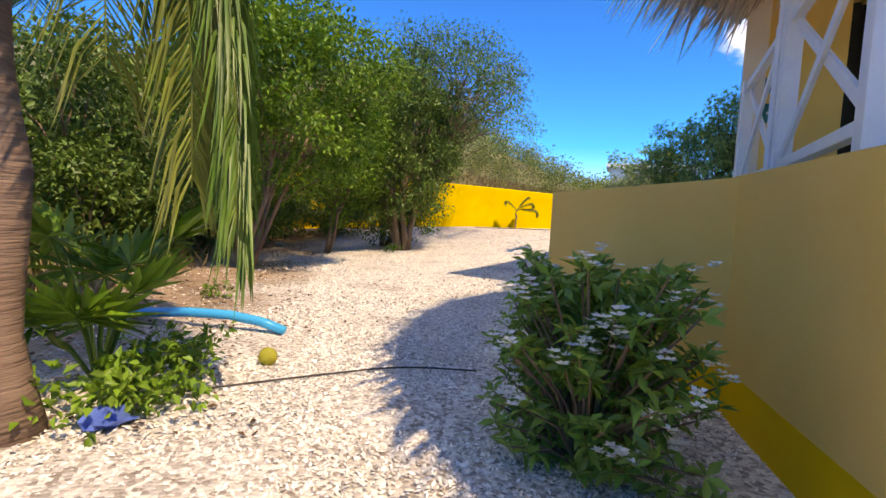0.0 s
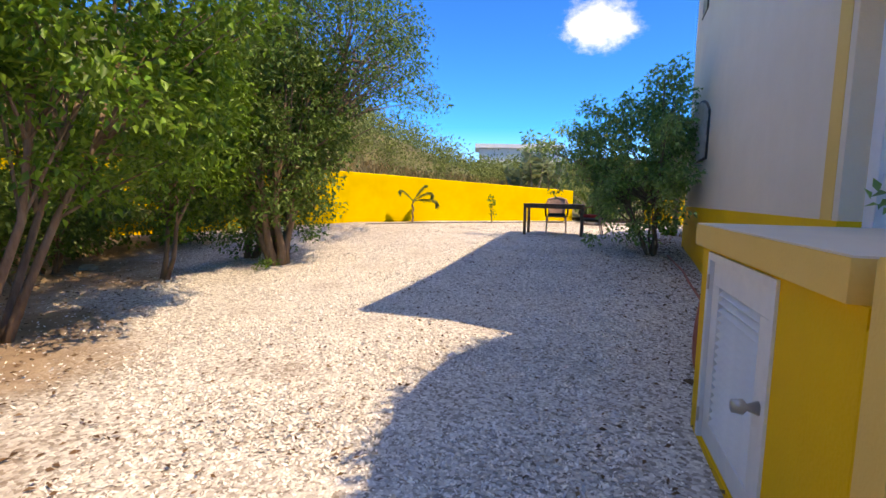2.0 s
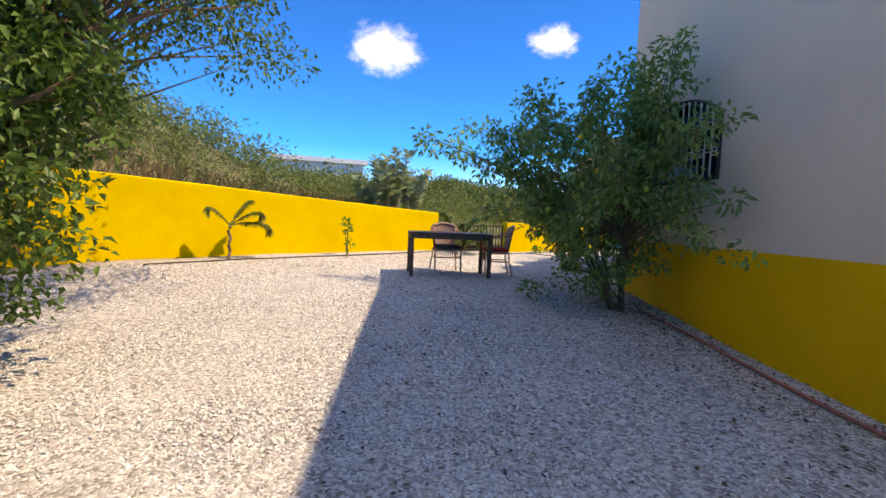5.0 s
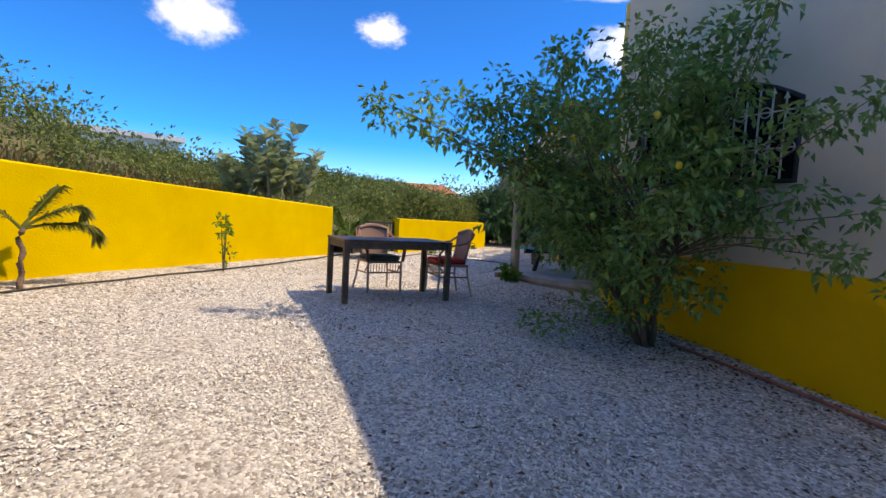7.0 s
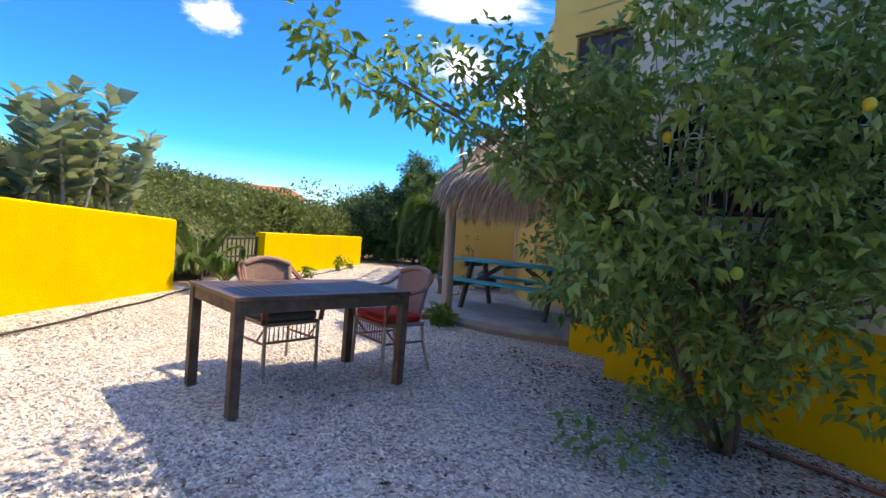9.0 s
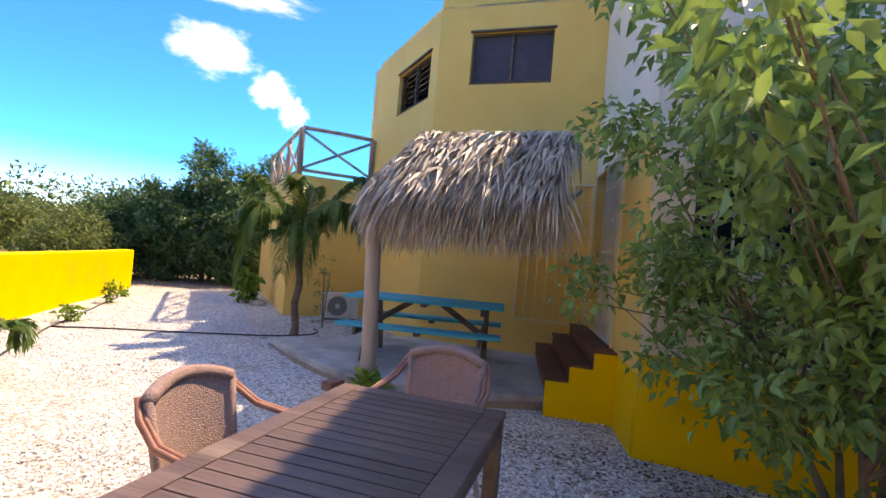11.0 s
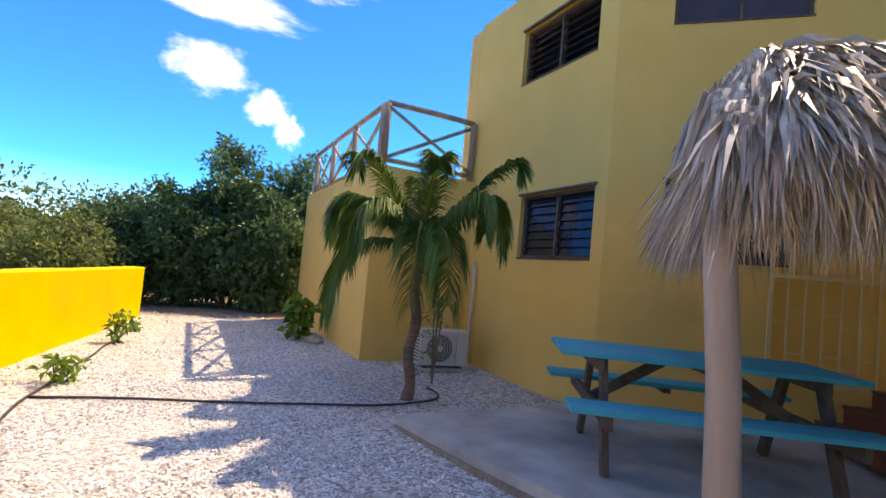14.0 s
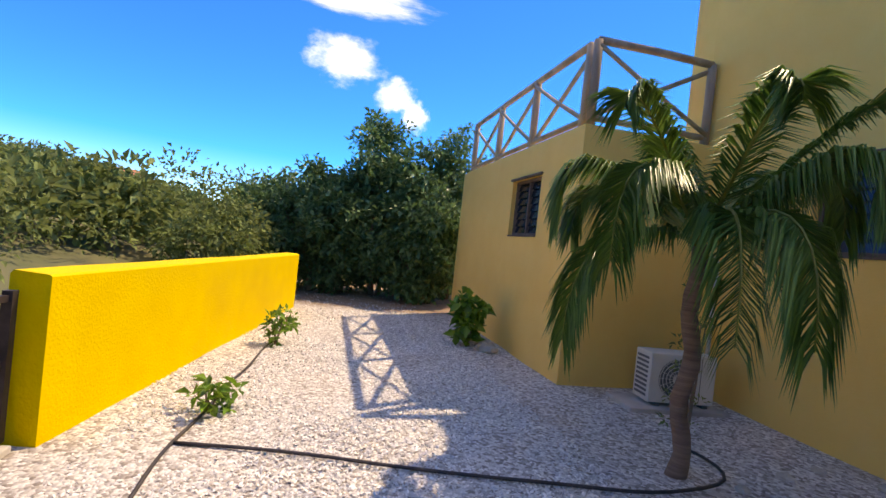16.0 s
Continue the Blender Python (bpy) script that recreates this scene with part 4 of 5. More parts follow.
ty = Vector((-tx.y, tx.x, 0))
gc = t_mid + ty * 0.44 + tx * 0.02
wicker_chair(pose(gc.x, gc.y, 0, 0, 0, t_ang + 180 + 4), M_GREY, "mauve wicker armchair with a dark grey seat cushion")
rc = t_mid + tx * 0.88 + ty * 0.03
wicker_chair(pose(rc.x, rc.y, 0, 0, 0, t_ang + 90 - 5), M_RED, "mauve wicker armchair with a red seat cushion")

# ---------------- picnic table ----------------
pic = thing("picnic_table", "turquoise topped picnic table with dark timber legs", "picnic table", pose(-5.23, 7.33, 0.1, 0, 0, -33.5))
for i in range(5):
    y = -0.3 + i * 0.15
    part("top_board", Mb().box(-0.95, 0.95, y - 0.07, y + 0.07, 0.72, 0.755, c=0.006), M_TURQ, pic)
for sy in (-1, 1):
    for k in range(2):
        y = sy * (0.5 + k * 0.14)
        part("bench_board", Mb().box(-0.93, 0.93, y - 0.065, y + 0.065, 0.43, 0.465, c=0.006), M_TURQ, pic)
for sx in (-0.7, 0.7):
    part("top_bearer", Mb().box(sx - 0.02, sx + 0.02, -0.36, 0.36, 0.64, 0.718, c=0.004), M_DARKW, pic)
    part("seat_bearer", Mb().box(sx - 0.02, sx + 0.02, -0.7, 0.7, 0.345, 0.428, c=0.004), M_DARKW, pic)
    for sy in (-1, 1):
        part("leg", Mb().beam((sx + 0.045, sy * 0.46, 0.0), (sx + 0.045, sy * 0.2, 0.7), 0.09, 0.045, 0.004, (1, 0, 0)), M_DARKW, pic)
    part("brace", Mb().beam((sx * 0.95, 0, 0.4), (sx * 0.28, 0, 0.7), 0.04, 0.07, 0.004), M_DARKW, pic)
for sx in (0.0,):
    part("cleat", Mb().box(-0.03, 0.03, -0.35, 0.35, 0.68, 0.718), M_DARKW, pic)
    for sy in (-1, 1):
        part("cleat", Mb().box(-0.03, 0.03, sy * 0.57 - 0.12, sy * 0.57 + 0.12, 0.39, 0.428), M_DARKW, pic)

# ---------------- air conditioner ----------------
ac = thing("air_conditioner", "cream outdoor air conditioner unit with a round fan grille", "air conditioner", pose(-5.36, 10.95, 0.0, 0, 0, -6) @ Matrix.Diagonal((0.88, 1, 0.88, 1)))
part("body", Mb().box(-0.38, 0.38, -0.14, 0.14, 0.07, 0.6, c=0.015), M_AC, ac)
part("fan_recess", Mb().tube([(-0.07, -0.142, 0.335), (-0.07, -0.147, 0.335)], 0.21, 28), M_ACD, ac)
for r in (0.05, 0.09, 0.13, 0.17, 0.205):
    part("grille_ring", Mb().tube([(-0.07 + r * math.cos(a), -0.152, 0.335 + r * math.sin(a)) for a in np.linspace(0, 2 * math.pi, 25)], 0.004, 5, cap=False), M_AC, ac)
for i in range(8):
    a = math.pi * i / 8
    part("grille_spoke", Mb().tube([(-0.07 + 0.2 * math.cos(a), -0.15, 0.335 + 0.2 * math.sin(a)), (-0.07 - 0.2 * math.cos(a), -0.15, 0.335 - 0.2 * math.sin(a))], 0.003, 5), M_AC, ac)
part("hub", Mb().tube([(-0.07, -0.14, 0.335), (-0.07, -0.158, 0.335)], 0.045, 16), M_AC, ac)
part("side_panel_line", Mb().box(0.2, 0.206, -0.143, -0.139, 0.09, 0.58), M_ACD, ac)
for i in range(9):
    part("side_vent", Mb().box(-0.386, -0.379, -0.1, 0.1, 0.12 + i * 0.05, 0.145 + i * 0.05), M_ACD, ac)
for sx in (-0.28, 0.28):
    part("foot", Mb().box(sx - 0.03, sx + 0.03, -0.15, 0.15, 0.04, 0.07), M_ACD, ac)
solid("concrete_pad", Mb().box(-0.5, 0.5, -0.25, 0.25, -0.15, 0.034, c=0.012), M_CONC, "low concrete pad under the air conditioner", "pad", m=pose(-5.42, 10.95, 0, 0, 0, -6))
solid("drain_pipe", Mb().tube([(-4.78, 11.2, 0.0), (-4.78, 11.2, 1.4), (-4.76, 11.25, 1.5)], 0.022, 8), M_AC, "cream pipe running up the wall", "pipe", smooth=True)

# ---------------- roof terrace railing ----------------
def rustic_rail(p, q, z, n, h=0.92):
    p, q = Vector((*p, z)), Vector((*q, z))
    r = thing("roof_railing", "weathered grey pole railing with crossed braces", "railing", group="roof railings")
    for i in range(n + 1):
        a = p.lerp(q, i / n)
        part("post", Mb().tube([a - Vector((0, 0, 0.03)), a + Vector((0, 0, h))], 0.05, 8), M_WOODG, r, smooth=True)
    part("top_rail", Mb().tube([p + Vector((0, 0, h)), p.lerp(q, 0.5) + Vector((0, 0, h + 0.01)), q + Vector((0, 0, h))], 0.042, 8), M_WOODG, r, smooth=True)
    part("bottom_rail", Mb().tube([p + Vector((0, 0, 0.1)), q + Vector((0, 0, 0.1))], 0.035, 7), M_WOODG, r, smooth=True)
    off = Vector((-(q - p).y, (q - p).x, 0)).normalized() * 0.03
    for i in range(n):
        a, b = p.lerp(q, i / n), p.lerp(q, (i + 1) / n)
        part("brace", Mb().tube([a + Vector((0, 0, 0.12)) + off, b + Vector((0, 0, h - 0.06)) + off], 0.028, 7), M_WOODG, r, smooth=True)
        mid = (a + b) / 2 + Vector((0, 0, h * 0.52)) - off
        part("brace", Mb().tube([a + Vector((0, 0, h - 0.06)) - off, mid, b + Vector((0, 0, 0.12)) - off], 0.026, 7), M_WOODG, r, smooth=True)


rustic_rail((-6.2, 11.6), (-4.78, 11.6), 2.72, 1)
rustic_rail((-6.2, 15.9), (-6.2, 11.75), 2.72, 3)


# ---------------- palms ----------------
def frond(origin, az, length, rise, drop, width, n=46, leaflet=0.34, droop=0.6, r0=0.018):
    """Rachis and leaflets of one feather leaf."""
    ts = np.linspace(0, 1, 12)
    dx, dy = math.cos(az), math.sin(az)
    reach = length * (1 - 0.35 * ts ** 2) * ts
    hz_ = rise * np.sin(np.clip(ts * 1.5, 0, 1.6)) - drop * ts ** 2.2
    pts = np.stack([origin[0] + dx * reach, origin[1] + dy * reach, origin[2] + hz_], -1)
    s = np.repeat(np.linspace(0.14, 0.99, n), 2)
    base = np.stack([np.interp(s, ts, pts[:, k]) for k in range(3)], -1)
    ahead = np.stack([np.interp(np.minimum(s + 0.06, 1), ts, pts[:, k]) for k in range(3)], -1)
    d = unit(ahead - base + 1e-6 * np.array([dx, dy, 0]))
    sgn = np.where(np.arange(len(s)) % 2 == 0, 1.0, -1.0)[:, None]
    side_v = np.array([-dy, dx, 0.0]) * sgn
    ld = unit(side_v * 0.8 + d * (0.55 + 0.5 * s[:, None]) + np.array([0, 0, 0.25]) + 0.1 * rng.normal(size=(len(s), 3)))
    L = (leaflet * (0.45 + 0.55 * np.sin(math.pi * np.clip(s * 0.85 + 0.12, 0, 1))) * (0.85 + 0.3 * rng.random(len(s))))[:, None]
    w = unit(np.cross(ld, np.array([0, 0, 1.0]))) * width
    dn = np.array([0, 0, -1.0])
    p1 = base + ld * L * 0.45 + dn * L * droop * 0.15
    p2 = base + ld * L * (0.9 - 0.25 * droop) + dn * L * droop
    keel = np.array([0, 0, -0.006])
    v = np.stack([base - w * 0.5, base + keel, base + w * 0.5, p1 - w, p1 + keel, p1 + w, p2], 1).reshape(-1, 3)
    o = np.arange(len(s))[:, None] * 7
    f = np.concatenate([o + q for q in ([0, 1, 4], [0, 4, 3], [1, 2, 5], [1, 5, 4], [3, 4, 6], [4, 5, 6])], 1).reshape(-1, 3)
    mb = Mb().tube([tuple(p) for p in pts], list(r0 * (1 - 0.85 * ts)), 5)
    return mb, (v, f)


def palm(label, base, top, r_base, r_top, fronds, category="palm tree", material=None, old=None):
    x, y = base
    z0 = gz(x, y)
    p = thing("palm_tree" if "sapling" not in label else "palm_sapling", label, category)
    if r_base:
        m_ = 14
        pts = [Vector((x, y, z0 - 0.08)).lerp(Vector(top), (i / m_)) + Vector((0.02 * math.sin(i), 0.02 * math.cos(i * 1.3), 0)) for i in range(m_ + 1)]
        rad = [r_base * (1.35 if i == 0 else 1.12 if i == 1 else 1) * (1 - i / m_) + r_top * i / m_ + (0.004 if i % 2 else 0) for i in range(m_ + 1)]
        part("trunk", Mb().tube(pts, rad, 12), M_PBARK, p, smooth=True)
    for k, (az, ln, rise, drop, leaf_l, dr) in enumerate(fronds):
        mb, lv = frond(top, radians(az), ln, rise, drop, 0.0068 + 0.0014 * ln, n=int(40 + 80 * ln), leaflet=leaf_l, droop=dr)
        fr = part("frond_stem", mb, M_PALMY, p)
        part("leaf_feather", tris_mesh("leaf_feather", *lv, (old if old and k in (0, 3, 8) else material or M_PALM)), None, fr)
    return p


fr = [(az + random.uniform(-9, 9), random.uniform(1.3, 1.5), rise * 1.0, drop * 0.75, 0.4, dr * 0.95) for az, rise, drop, dr in
      ((160, 1.0, 1.2, 0.6), (205, 0.95, 1.5, 0.6), (240, 0.6, 1.5, 0.7), (262, 0.6, 1.45, 0.9), (300, 1.0, 0.95, 0.8), (335, 1.1, 1.3, 0.8), (10, 1.1, 1.1, 0.6),
       (50, 0.8, 0.9, 0.5), (95, 0.9, 0.8, 0.5), (130, 0.75, 1.0, 0.5), (190, 1.15, 0.6, 0.4), (320, 1.25, 0.5, 0.4), (250, 1.15, 0.65, 0.4), (70, 1.2, 0.5, 0.4), (180, 0.3, 1.3, 0.6))]
palm("short green coconut palm with arching fronds beside the house", (-6.42, 9.56), (-6.4, 9.6, 1.5), 0.055, 0.05, fr)
fr = [(az, ln, rise, drop, 0.62, 0.55) for az, ln, rise, drop in
      ((52, 1.5, 0.5, 2.2), (97, 1.7, 0.4, 2.85), (84, 1.7, 0.5, 2.75), (70, 1.6, 0.5, 2.6), (112, 1.5, 0.5, 2.5), (150, 1.8, 0.6, 1.6), (200, 1.8, 0.6, 1.6), (250, 1.8, 0.7, 1.5), (300, 1.8, 0.7, 1.6), (340, 1.4, 1.1, 1.0), (100, 1.4, 1.0, 1.2))]
palm("tall palm with a brown trunk and drooping feathery fronds", (2.88, -5.86), (2.55, -6.1, 2.75), 0.125, 0.115, fr, old=M_PALMY)
palm("small coconut palm sapling before the yellow wall", (-9.92, 0.72), (-9.92, 0.72, 0.72), 0.028, 0.022,
     [(80, 1.0, 0.14, 0.22, 0.26, 0.5), (70, 0.75, 0.36, 0.2, 0.26, 0.45), (255, 0.5, 0.38, 0.14, 0.24, 0.45), (95, 0.55, 0.46, 0.05, 0.24, 0.4)], "palm sapling", M_PALMY)
sap = [(a * 40 + random.uniform(-15, 15), random.uniform(0.7, 1.0), random.uniform(0.5, 0.8), random.uniform(0.1, 0.6), 0.26, 0.4) for a in range(9)]
palm("young feathery palm sapling at the wall's end", (-9.6, 6.95), (-9.6, 6.95, gz(-9.6, 6.95) + 0.12), 0.0, 0.0, sap, "palm sapling")
sap = [(a * 40 + random.uniform(-15, 15), random.uniform(0.7, 1.1), random.uniform(0.7, 1.0), random.uniform(0.1, 0.5), 0.26, 0.4) for a in range(9)]
palm("bushy green palm sapling in the gap of the wall", (-10.35, 7.6), (-10.35, 7.6, gz(-10.35, 7.6) + 0.15), 0.0, 0.0, sap, "palm sapling")


def fan_palm(x, y, label, size=0.5, n=9):
    p = thing("fan_palm", label, "palm sapling")
    z = gz(x, y)
    for i in range(n):
        a = 2 * math.pi * i / n + random.uniform(-0.3, 0.3)
        out_, hgt = random.uniform(0.2, 0.5) * size * 1.6, random.uniform(0.5, 1.25) * size * 1.3
        tip = Vector((x + out_ * math.cos(a), y + out_ * math.sin(a), z + hgt))
        st_ = part("leaf_stem", Mb().tube([(x, y, z), ((x + tip.x) / 2, (y + tip.y) / 2, z + hgt * 0.65), tip], [0.012, 0.009, 0.006], 5), M_PALM, p)
        k = 15
        th = np.linspace(-1.9, 1.9, k)
        dirs = np.stack([np.cos(a + th) * 0.9, np.sin(a + th) * 0.9, 0.95 * np.cos(th) - 0.1], -1)
        part("leaf_blade", tris_mesh("leaf_blade", *leaf_arrays(np.repeat(np.array(tip)[None], k, 0), dirs, size * 0.75 * (0.8 + 0.2 * np.cos(th)), 0.15, 0.05, up=np.array([0, 0, 1.0])), M_LEAF1), None, st_)
    return p


fan_palm(2.3, -5.75, "green fan palm shrub with pointed leaves", 0.5, 13)


# ---------------- trees ----------------
def tree(label, name, base, trunks, crown_c, crown_r, n_clump, per, leaf, material, clump_r=0.22, category="tree", width=0.5, limbs=26, seed=1, hollow=0.45, rt=0.05, extra=None, thin=None, droop=0.1):
    global rng
    keep_rng, rng = rng, np.random.default_rng(seed)
    rnd = random.Random(seed)
    x, y = base
    z0 = gz(x, y)
    t = thing(name, label, category)
    d = unit(rng.normal(size=(n_clump * 3, 3)))
    r = hollow + (1 - hollow) * rng.random((len(d), 1)) ** 0.6
    c = d * r
    bulge = np.array([1 + 0.42 * noise.noise(Vector(q) * 1.7 + Vector((seed, 0, 0))) for q in d])[:, None]
    gap = np.array([noise.noise(Vector(q) * 2.6 + Vector((0, seed, 3))) for q in c])
    c = (c * bulge)[gap > -0.16][:n_clump] * crown_r + np.array(crown_c)
    c[:, 2] = np.maximum(c[:, 2], z0 + 0.15)
    if thin is not None:
        c = c[thin(c)]
    if extra is not None:
        c = np.concatenate([c, np.array(extra)])
    stems = []
    for k in range(trunks):
        a = 2 * math.pi * k / trunks + rnd.random()
        sp = rt * (1.2 if trunks > 1 else 0)
        b0 = Vector((x + sp * 1.4 * math.cos(a), y + sp * 1.4 * math.sin(a), z0 - 0.08))
        top_ = Vector(crown_c) + Vector((crown_r[0] * 0.35 * math.cos(a), crown_r[1] * 0.35 * math.sin(a), -crown_r[2] * (0.25 if trunks > 1 else 0.1)))
        pts = [b0.lerp(top_, f) + Vector((rnd.uniform(-1, 1), rnd.uniform(-1, 1), 0)) * 0.05 * (f > 0) for f in (0, 0.2, 0.45, 0.7, 1)]
        part("trunk", Mb().tube(pts, [rt * 1.3, rt, rt * 0.85, rt * 0.65, rt * 0.35], 8), M_BARK, t, smooth=True)
        stems.append(pts)
    mb = Mb()
    pick = rng.permutation(len(c))[:limbs]
    for i in pick:
        tgt = Vector(c[i])
        s = min(stems, key=lambda q: (q[3] - tgt).length)
        st_ = s[rnd.choice((2, 3, 3, 4))]
        mid = st_.lerp(tgt, 0.5) + Vector((rnd.uniform(-1, 1), rnd.uniform(-1, 1), rnd.uniform(0, 1))) * 0.12
        mb.tube([st_, mid, tgt], [rt * 0.45, rt * 0.28, rt * 0.1], 5)
    if extra is not None:
        for q in extra[::2]:
            s = stems[0][3]
            mb.tube([s, s.lerp(Vector(q), 0.5) + Vector((0, 0, 0.12)), Vector(q)], [rt * 0.5, rt * 0.35, rt * 0.12], 5)
    part("branching", mb, M_BARK, t)
    crown = part("crown", tris_mesh("crown", *clumps(c, clump_r, per, leaf, width, droop=droop), material), None, t)
    rng = keep_rng
    return t, c


tree("large leafy tree of several trunks with dark and bright leaves", "yard_tree", (-6.7, -3.2), 9, (-6.9, -3.4, 2.0), (1.55, 1.5, 2.1), 620, 44, 0.085, M_LEAF2, 0.26, seed=3, rt=0.068, limbs=70)
tree("bright green shrubby tree in front of the older tree", "yard_tree", (-5.95, -4.98), 2, (-5.9, -4.65, 1.85), (1.15, 1.15, 1.45), 380, 44, 0.08, M_LEAF1, 0.24, seed=5, rt=0.035, limbs=30)
tree("spreading green tree with slanting brown trunks", "yard_tree", (-2.9, -6.05), 5, (-2.95, -5.6, 2.35), (1.8, 1.6, 1.45), 560, 42, 0.085, M_LEAF1, 0.26, seed=8, rt=0.038, limbs=50)
tree("thin-leaved tall tree with grey twigs", "yard_tree", (-7.6, -3.6), 3, (-7.6, -2.15, 3.75), (1.8, 2.4, 1.5), 700, 24, 0.07, M_LEAF2, 0.3, seed=13, rt=0.05, limbs=150)
for i, (x, y, r, m_) in enumerate(((0.25, -9.38, 1.6, M_LEAF2), (-3.79, -8.79, 1.7, M_LEAF2), (-8.27, -7.63, 1.9, M_LEAF2), (3.12, -10.53, 1.8, M_LEAF1), (-1.03, -11.76, 2.0, M_LEAF2), (-5.86, -11.51, 2.2, M_LEAF2), (-9.83, -12.22, 2.4, M_SCRUB))):
    tree("dense green tree in the rough garden", "garden_tree", (x, y), 2, (x, y, 1.5), (r, r, 1.7), 330, 36, 0.11, m_, 0.32, seed=20 + i, rt=0.06, limbs=20)

for i, (x, y, r) in enumerate(((-9.52, -4.88, 0.9), (-9.05, -6.26, 1.1), (-7.02, -6.56, 0.9), (-4.95, -7.75, 1.0), (-2.63, -8.13, 1.0))):
    tree("low dark shrub under the garden trees", "garden_shrub", (x, y), 3, (x, y, 0.5), (r, r, 0.75), 130, 30, 0.1, M_LEAF2, 0.25, "shrub", seed=60 + i, rt=0.03, limbs=14)

# lime tree by the wall
lime_extra = []
for ax, ay, az_, n_ in ((-7.15, 2.5, 2.15, 13), (-6.6, 2.9, 2.5, 11), (-6.2, 2.4, 1.75, 9), (-5.2, 4.7, 2.6, 9), (-5.35, 4.6, 1.3, 9), (-3.35, 2.85, 3.15, 8), (-2.95, 2.3, 1.3, 8), (-2.65, 1.95, 2.05, 9), (-2.8, 2.05, 0.7, 8), (-3.5, 2.6, 2.9, 9), (-5.9, 3.6, 2.75, 9), (-5.6, 2.0, 1.1, 8)):
    for k in range(n_):
        f = 0.35 + 0.65 * k / (n_ - 1)
        q = Vector((-4.3, 3.05, 1.3)).lerp(Vector((ax, ay, az_)), f) + Vector((random.gauss(0, 0.09), random.gauss(0, 0.09), random.gauss(0, 0.08) + 0.5 * f * (1 - f)))
        lime_extra.append(q[:])
lime, lime_c = tree("leafy lime tree with drooping branches against the wall", "lime_tree", (-4.15, 3.2), 7, (-4.55, 3.2, 1.6), (1.25, 1.35, 1.6), 330, 36, 0.088, M_LIME, 0.2, seed=31, rt=0.026,
                    limbs=80, extra=lime_extra, thin=lambda c: (c[:, 0] + c[:, 1] < -0.15) & (c[:, 2] > 0.05) & (c[:, 1] < 4.9), width=0.46, droop=0.5)
for i, (x, y, z, m_) in enumerate(((-4.75, 2.2, 1.15, M_LIMEF), (-4.3, 2.05, 2.0, M_YFRUIT), (-3.6, 2.3, 1.4, M_LIMEF), (-5.0, 2.6, 1.9, M_YFRUIT), (-4.1, 2.1, 1.6, M_YFRUIT), (-3.4, 2.5, 1.0, M_LIMEF))):
    solid("lime_fruit", Mb().ball((0, 0, 0), 0.03, 6, 1.15), m_, "small ripening lime hanging in the tree", "fruit", "limes", smooth=True, m=pose(x, y, z))

# dark trees at the end of the drive
for i, (x, y, h, r) in enumerate(((-7.6, 18.2, 3.9, 1.2), (-8.9, 18.0, 2.8, 1.0), (-5.9, 18.4, 3.9, 1.2), (-10.0, 18.6, 2.3, 1.0), (-6.8, 17.4, 2.6, 1.0))):
    tree("dark green dense tree at the end of the drive", "drive_tree", (x, y), 2, (x, y, h * 0.5), (r, r, h * 0.52), 420, 34, 0.13, M_DRIVE, 0.26, seed=40 + i, rt=0.06, limbs=20, hollow=0.35)
tree("bushy tree beyond the wall's end", "drive_tree", (-10.6, 16.6), 2, (-10.6, 16.6, 0.9), (1.0, 1.2, 0.9), 220, 30, 0.1, M_SCRUB, 0.25, seed=47, rt=0.04, limbs=15)

# ---------------- flower bush ----------------
fb = thing("flowering_bush", "glossy green shrub with white star flowers by the wall", "flower bush")
fbx, fby, fbz = 3.14, -3.4, gz(3.14, -3.4)
rng2 = np.random.default_rng(3)
tips = []
mb = Mb()
for i in range(170):
    a, e = rng2.random() * 2 * math.pi, rng2.random() ** 0.6
    hh = rng2.random() ** 0.8
    ww = 0.66 * (1 - 0.55 * max(0.0, hh - 0.45)) * (0.55 + 0.45 * e)
    tip = Vector((fbx + ww * math.cos(a), fby + 0.7 * ww * math.sin(a), fbz + 0.06 + 0.84 * hh))
    tips.append(tip)
    mb.tube([(fbx + 0.05 * math.cos(a), fby + 0.05 * math.sin(a), fbz - 0.03), ((fbx + tip.x) / 2, (fby + tip.y) / 2, fbz + (tip.z - fbz) * 0.6), tip], [0.012, 0.008, 0.004], 5)
part("branching", mb, M_BARK, fb)
cs, ds = [], []
for tip in tips:
    for lev in range(5):
        for k in range(6):
            a = 2 * math.pi * (k + 0.5 * lev) / 6 + rng2.random() * 0.9
            base = tip + Vector((fbx - tip.x, fby - tip.y, -0.16)) * (0.16 * lev)
            cs.append(base[:])
            ds.append((math.cos(a), math.sin(a), 0.35 - 0.35 * lev + 0.6 * rng2.normal()))
part("foliage", tris_mesh("foliage", *leaf_arrays(np.array(cs), np.array(ds), 0.085 * (0.6 + 0.6 * rng2.random(len(cs))), 0.38, 0.1, up=np.array([0, 0, 1.0])), M_FLOWB), None, fb)
for tip in [q for q in tips if q.z > fbz + 0.2][::2]:
    for k in range(4):
        c = tip + Vector((tip.x - fbx, tip.y - fby, 0.2)).normalized() * 0.05 + Vector((rng2.normal() * 0.025, rng2.normal() * 0.025, 0.012 * k))
        th = np.arange(5) * 2 * math.pi / 5 + rng2.random()
        part("flower", tris_mesh("flower", *leaf_arrays(np.repeat(np.array(c)[None], 5, 0), np.stack([np.cos(th), np.sin(th), 0.3 + 0 * th], -1), 0.03, 0.55, 0.05, up=np.array([0, 0, 1.0])), M_PETAL), None, fb)


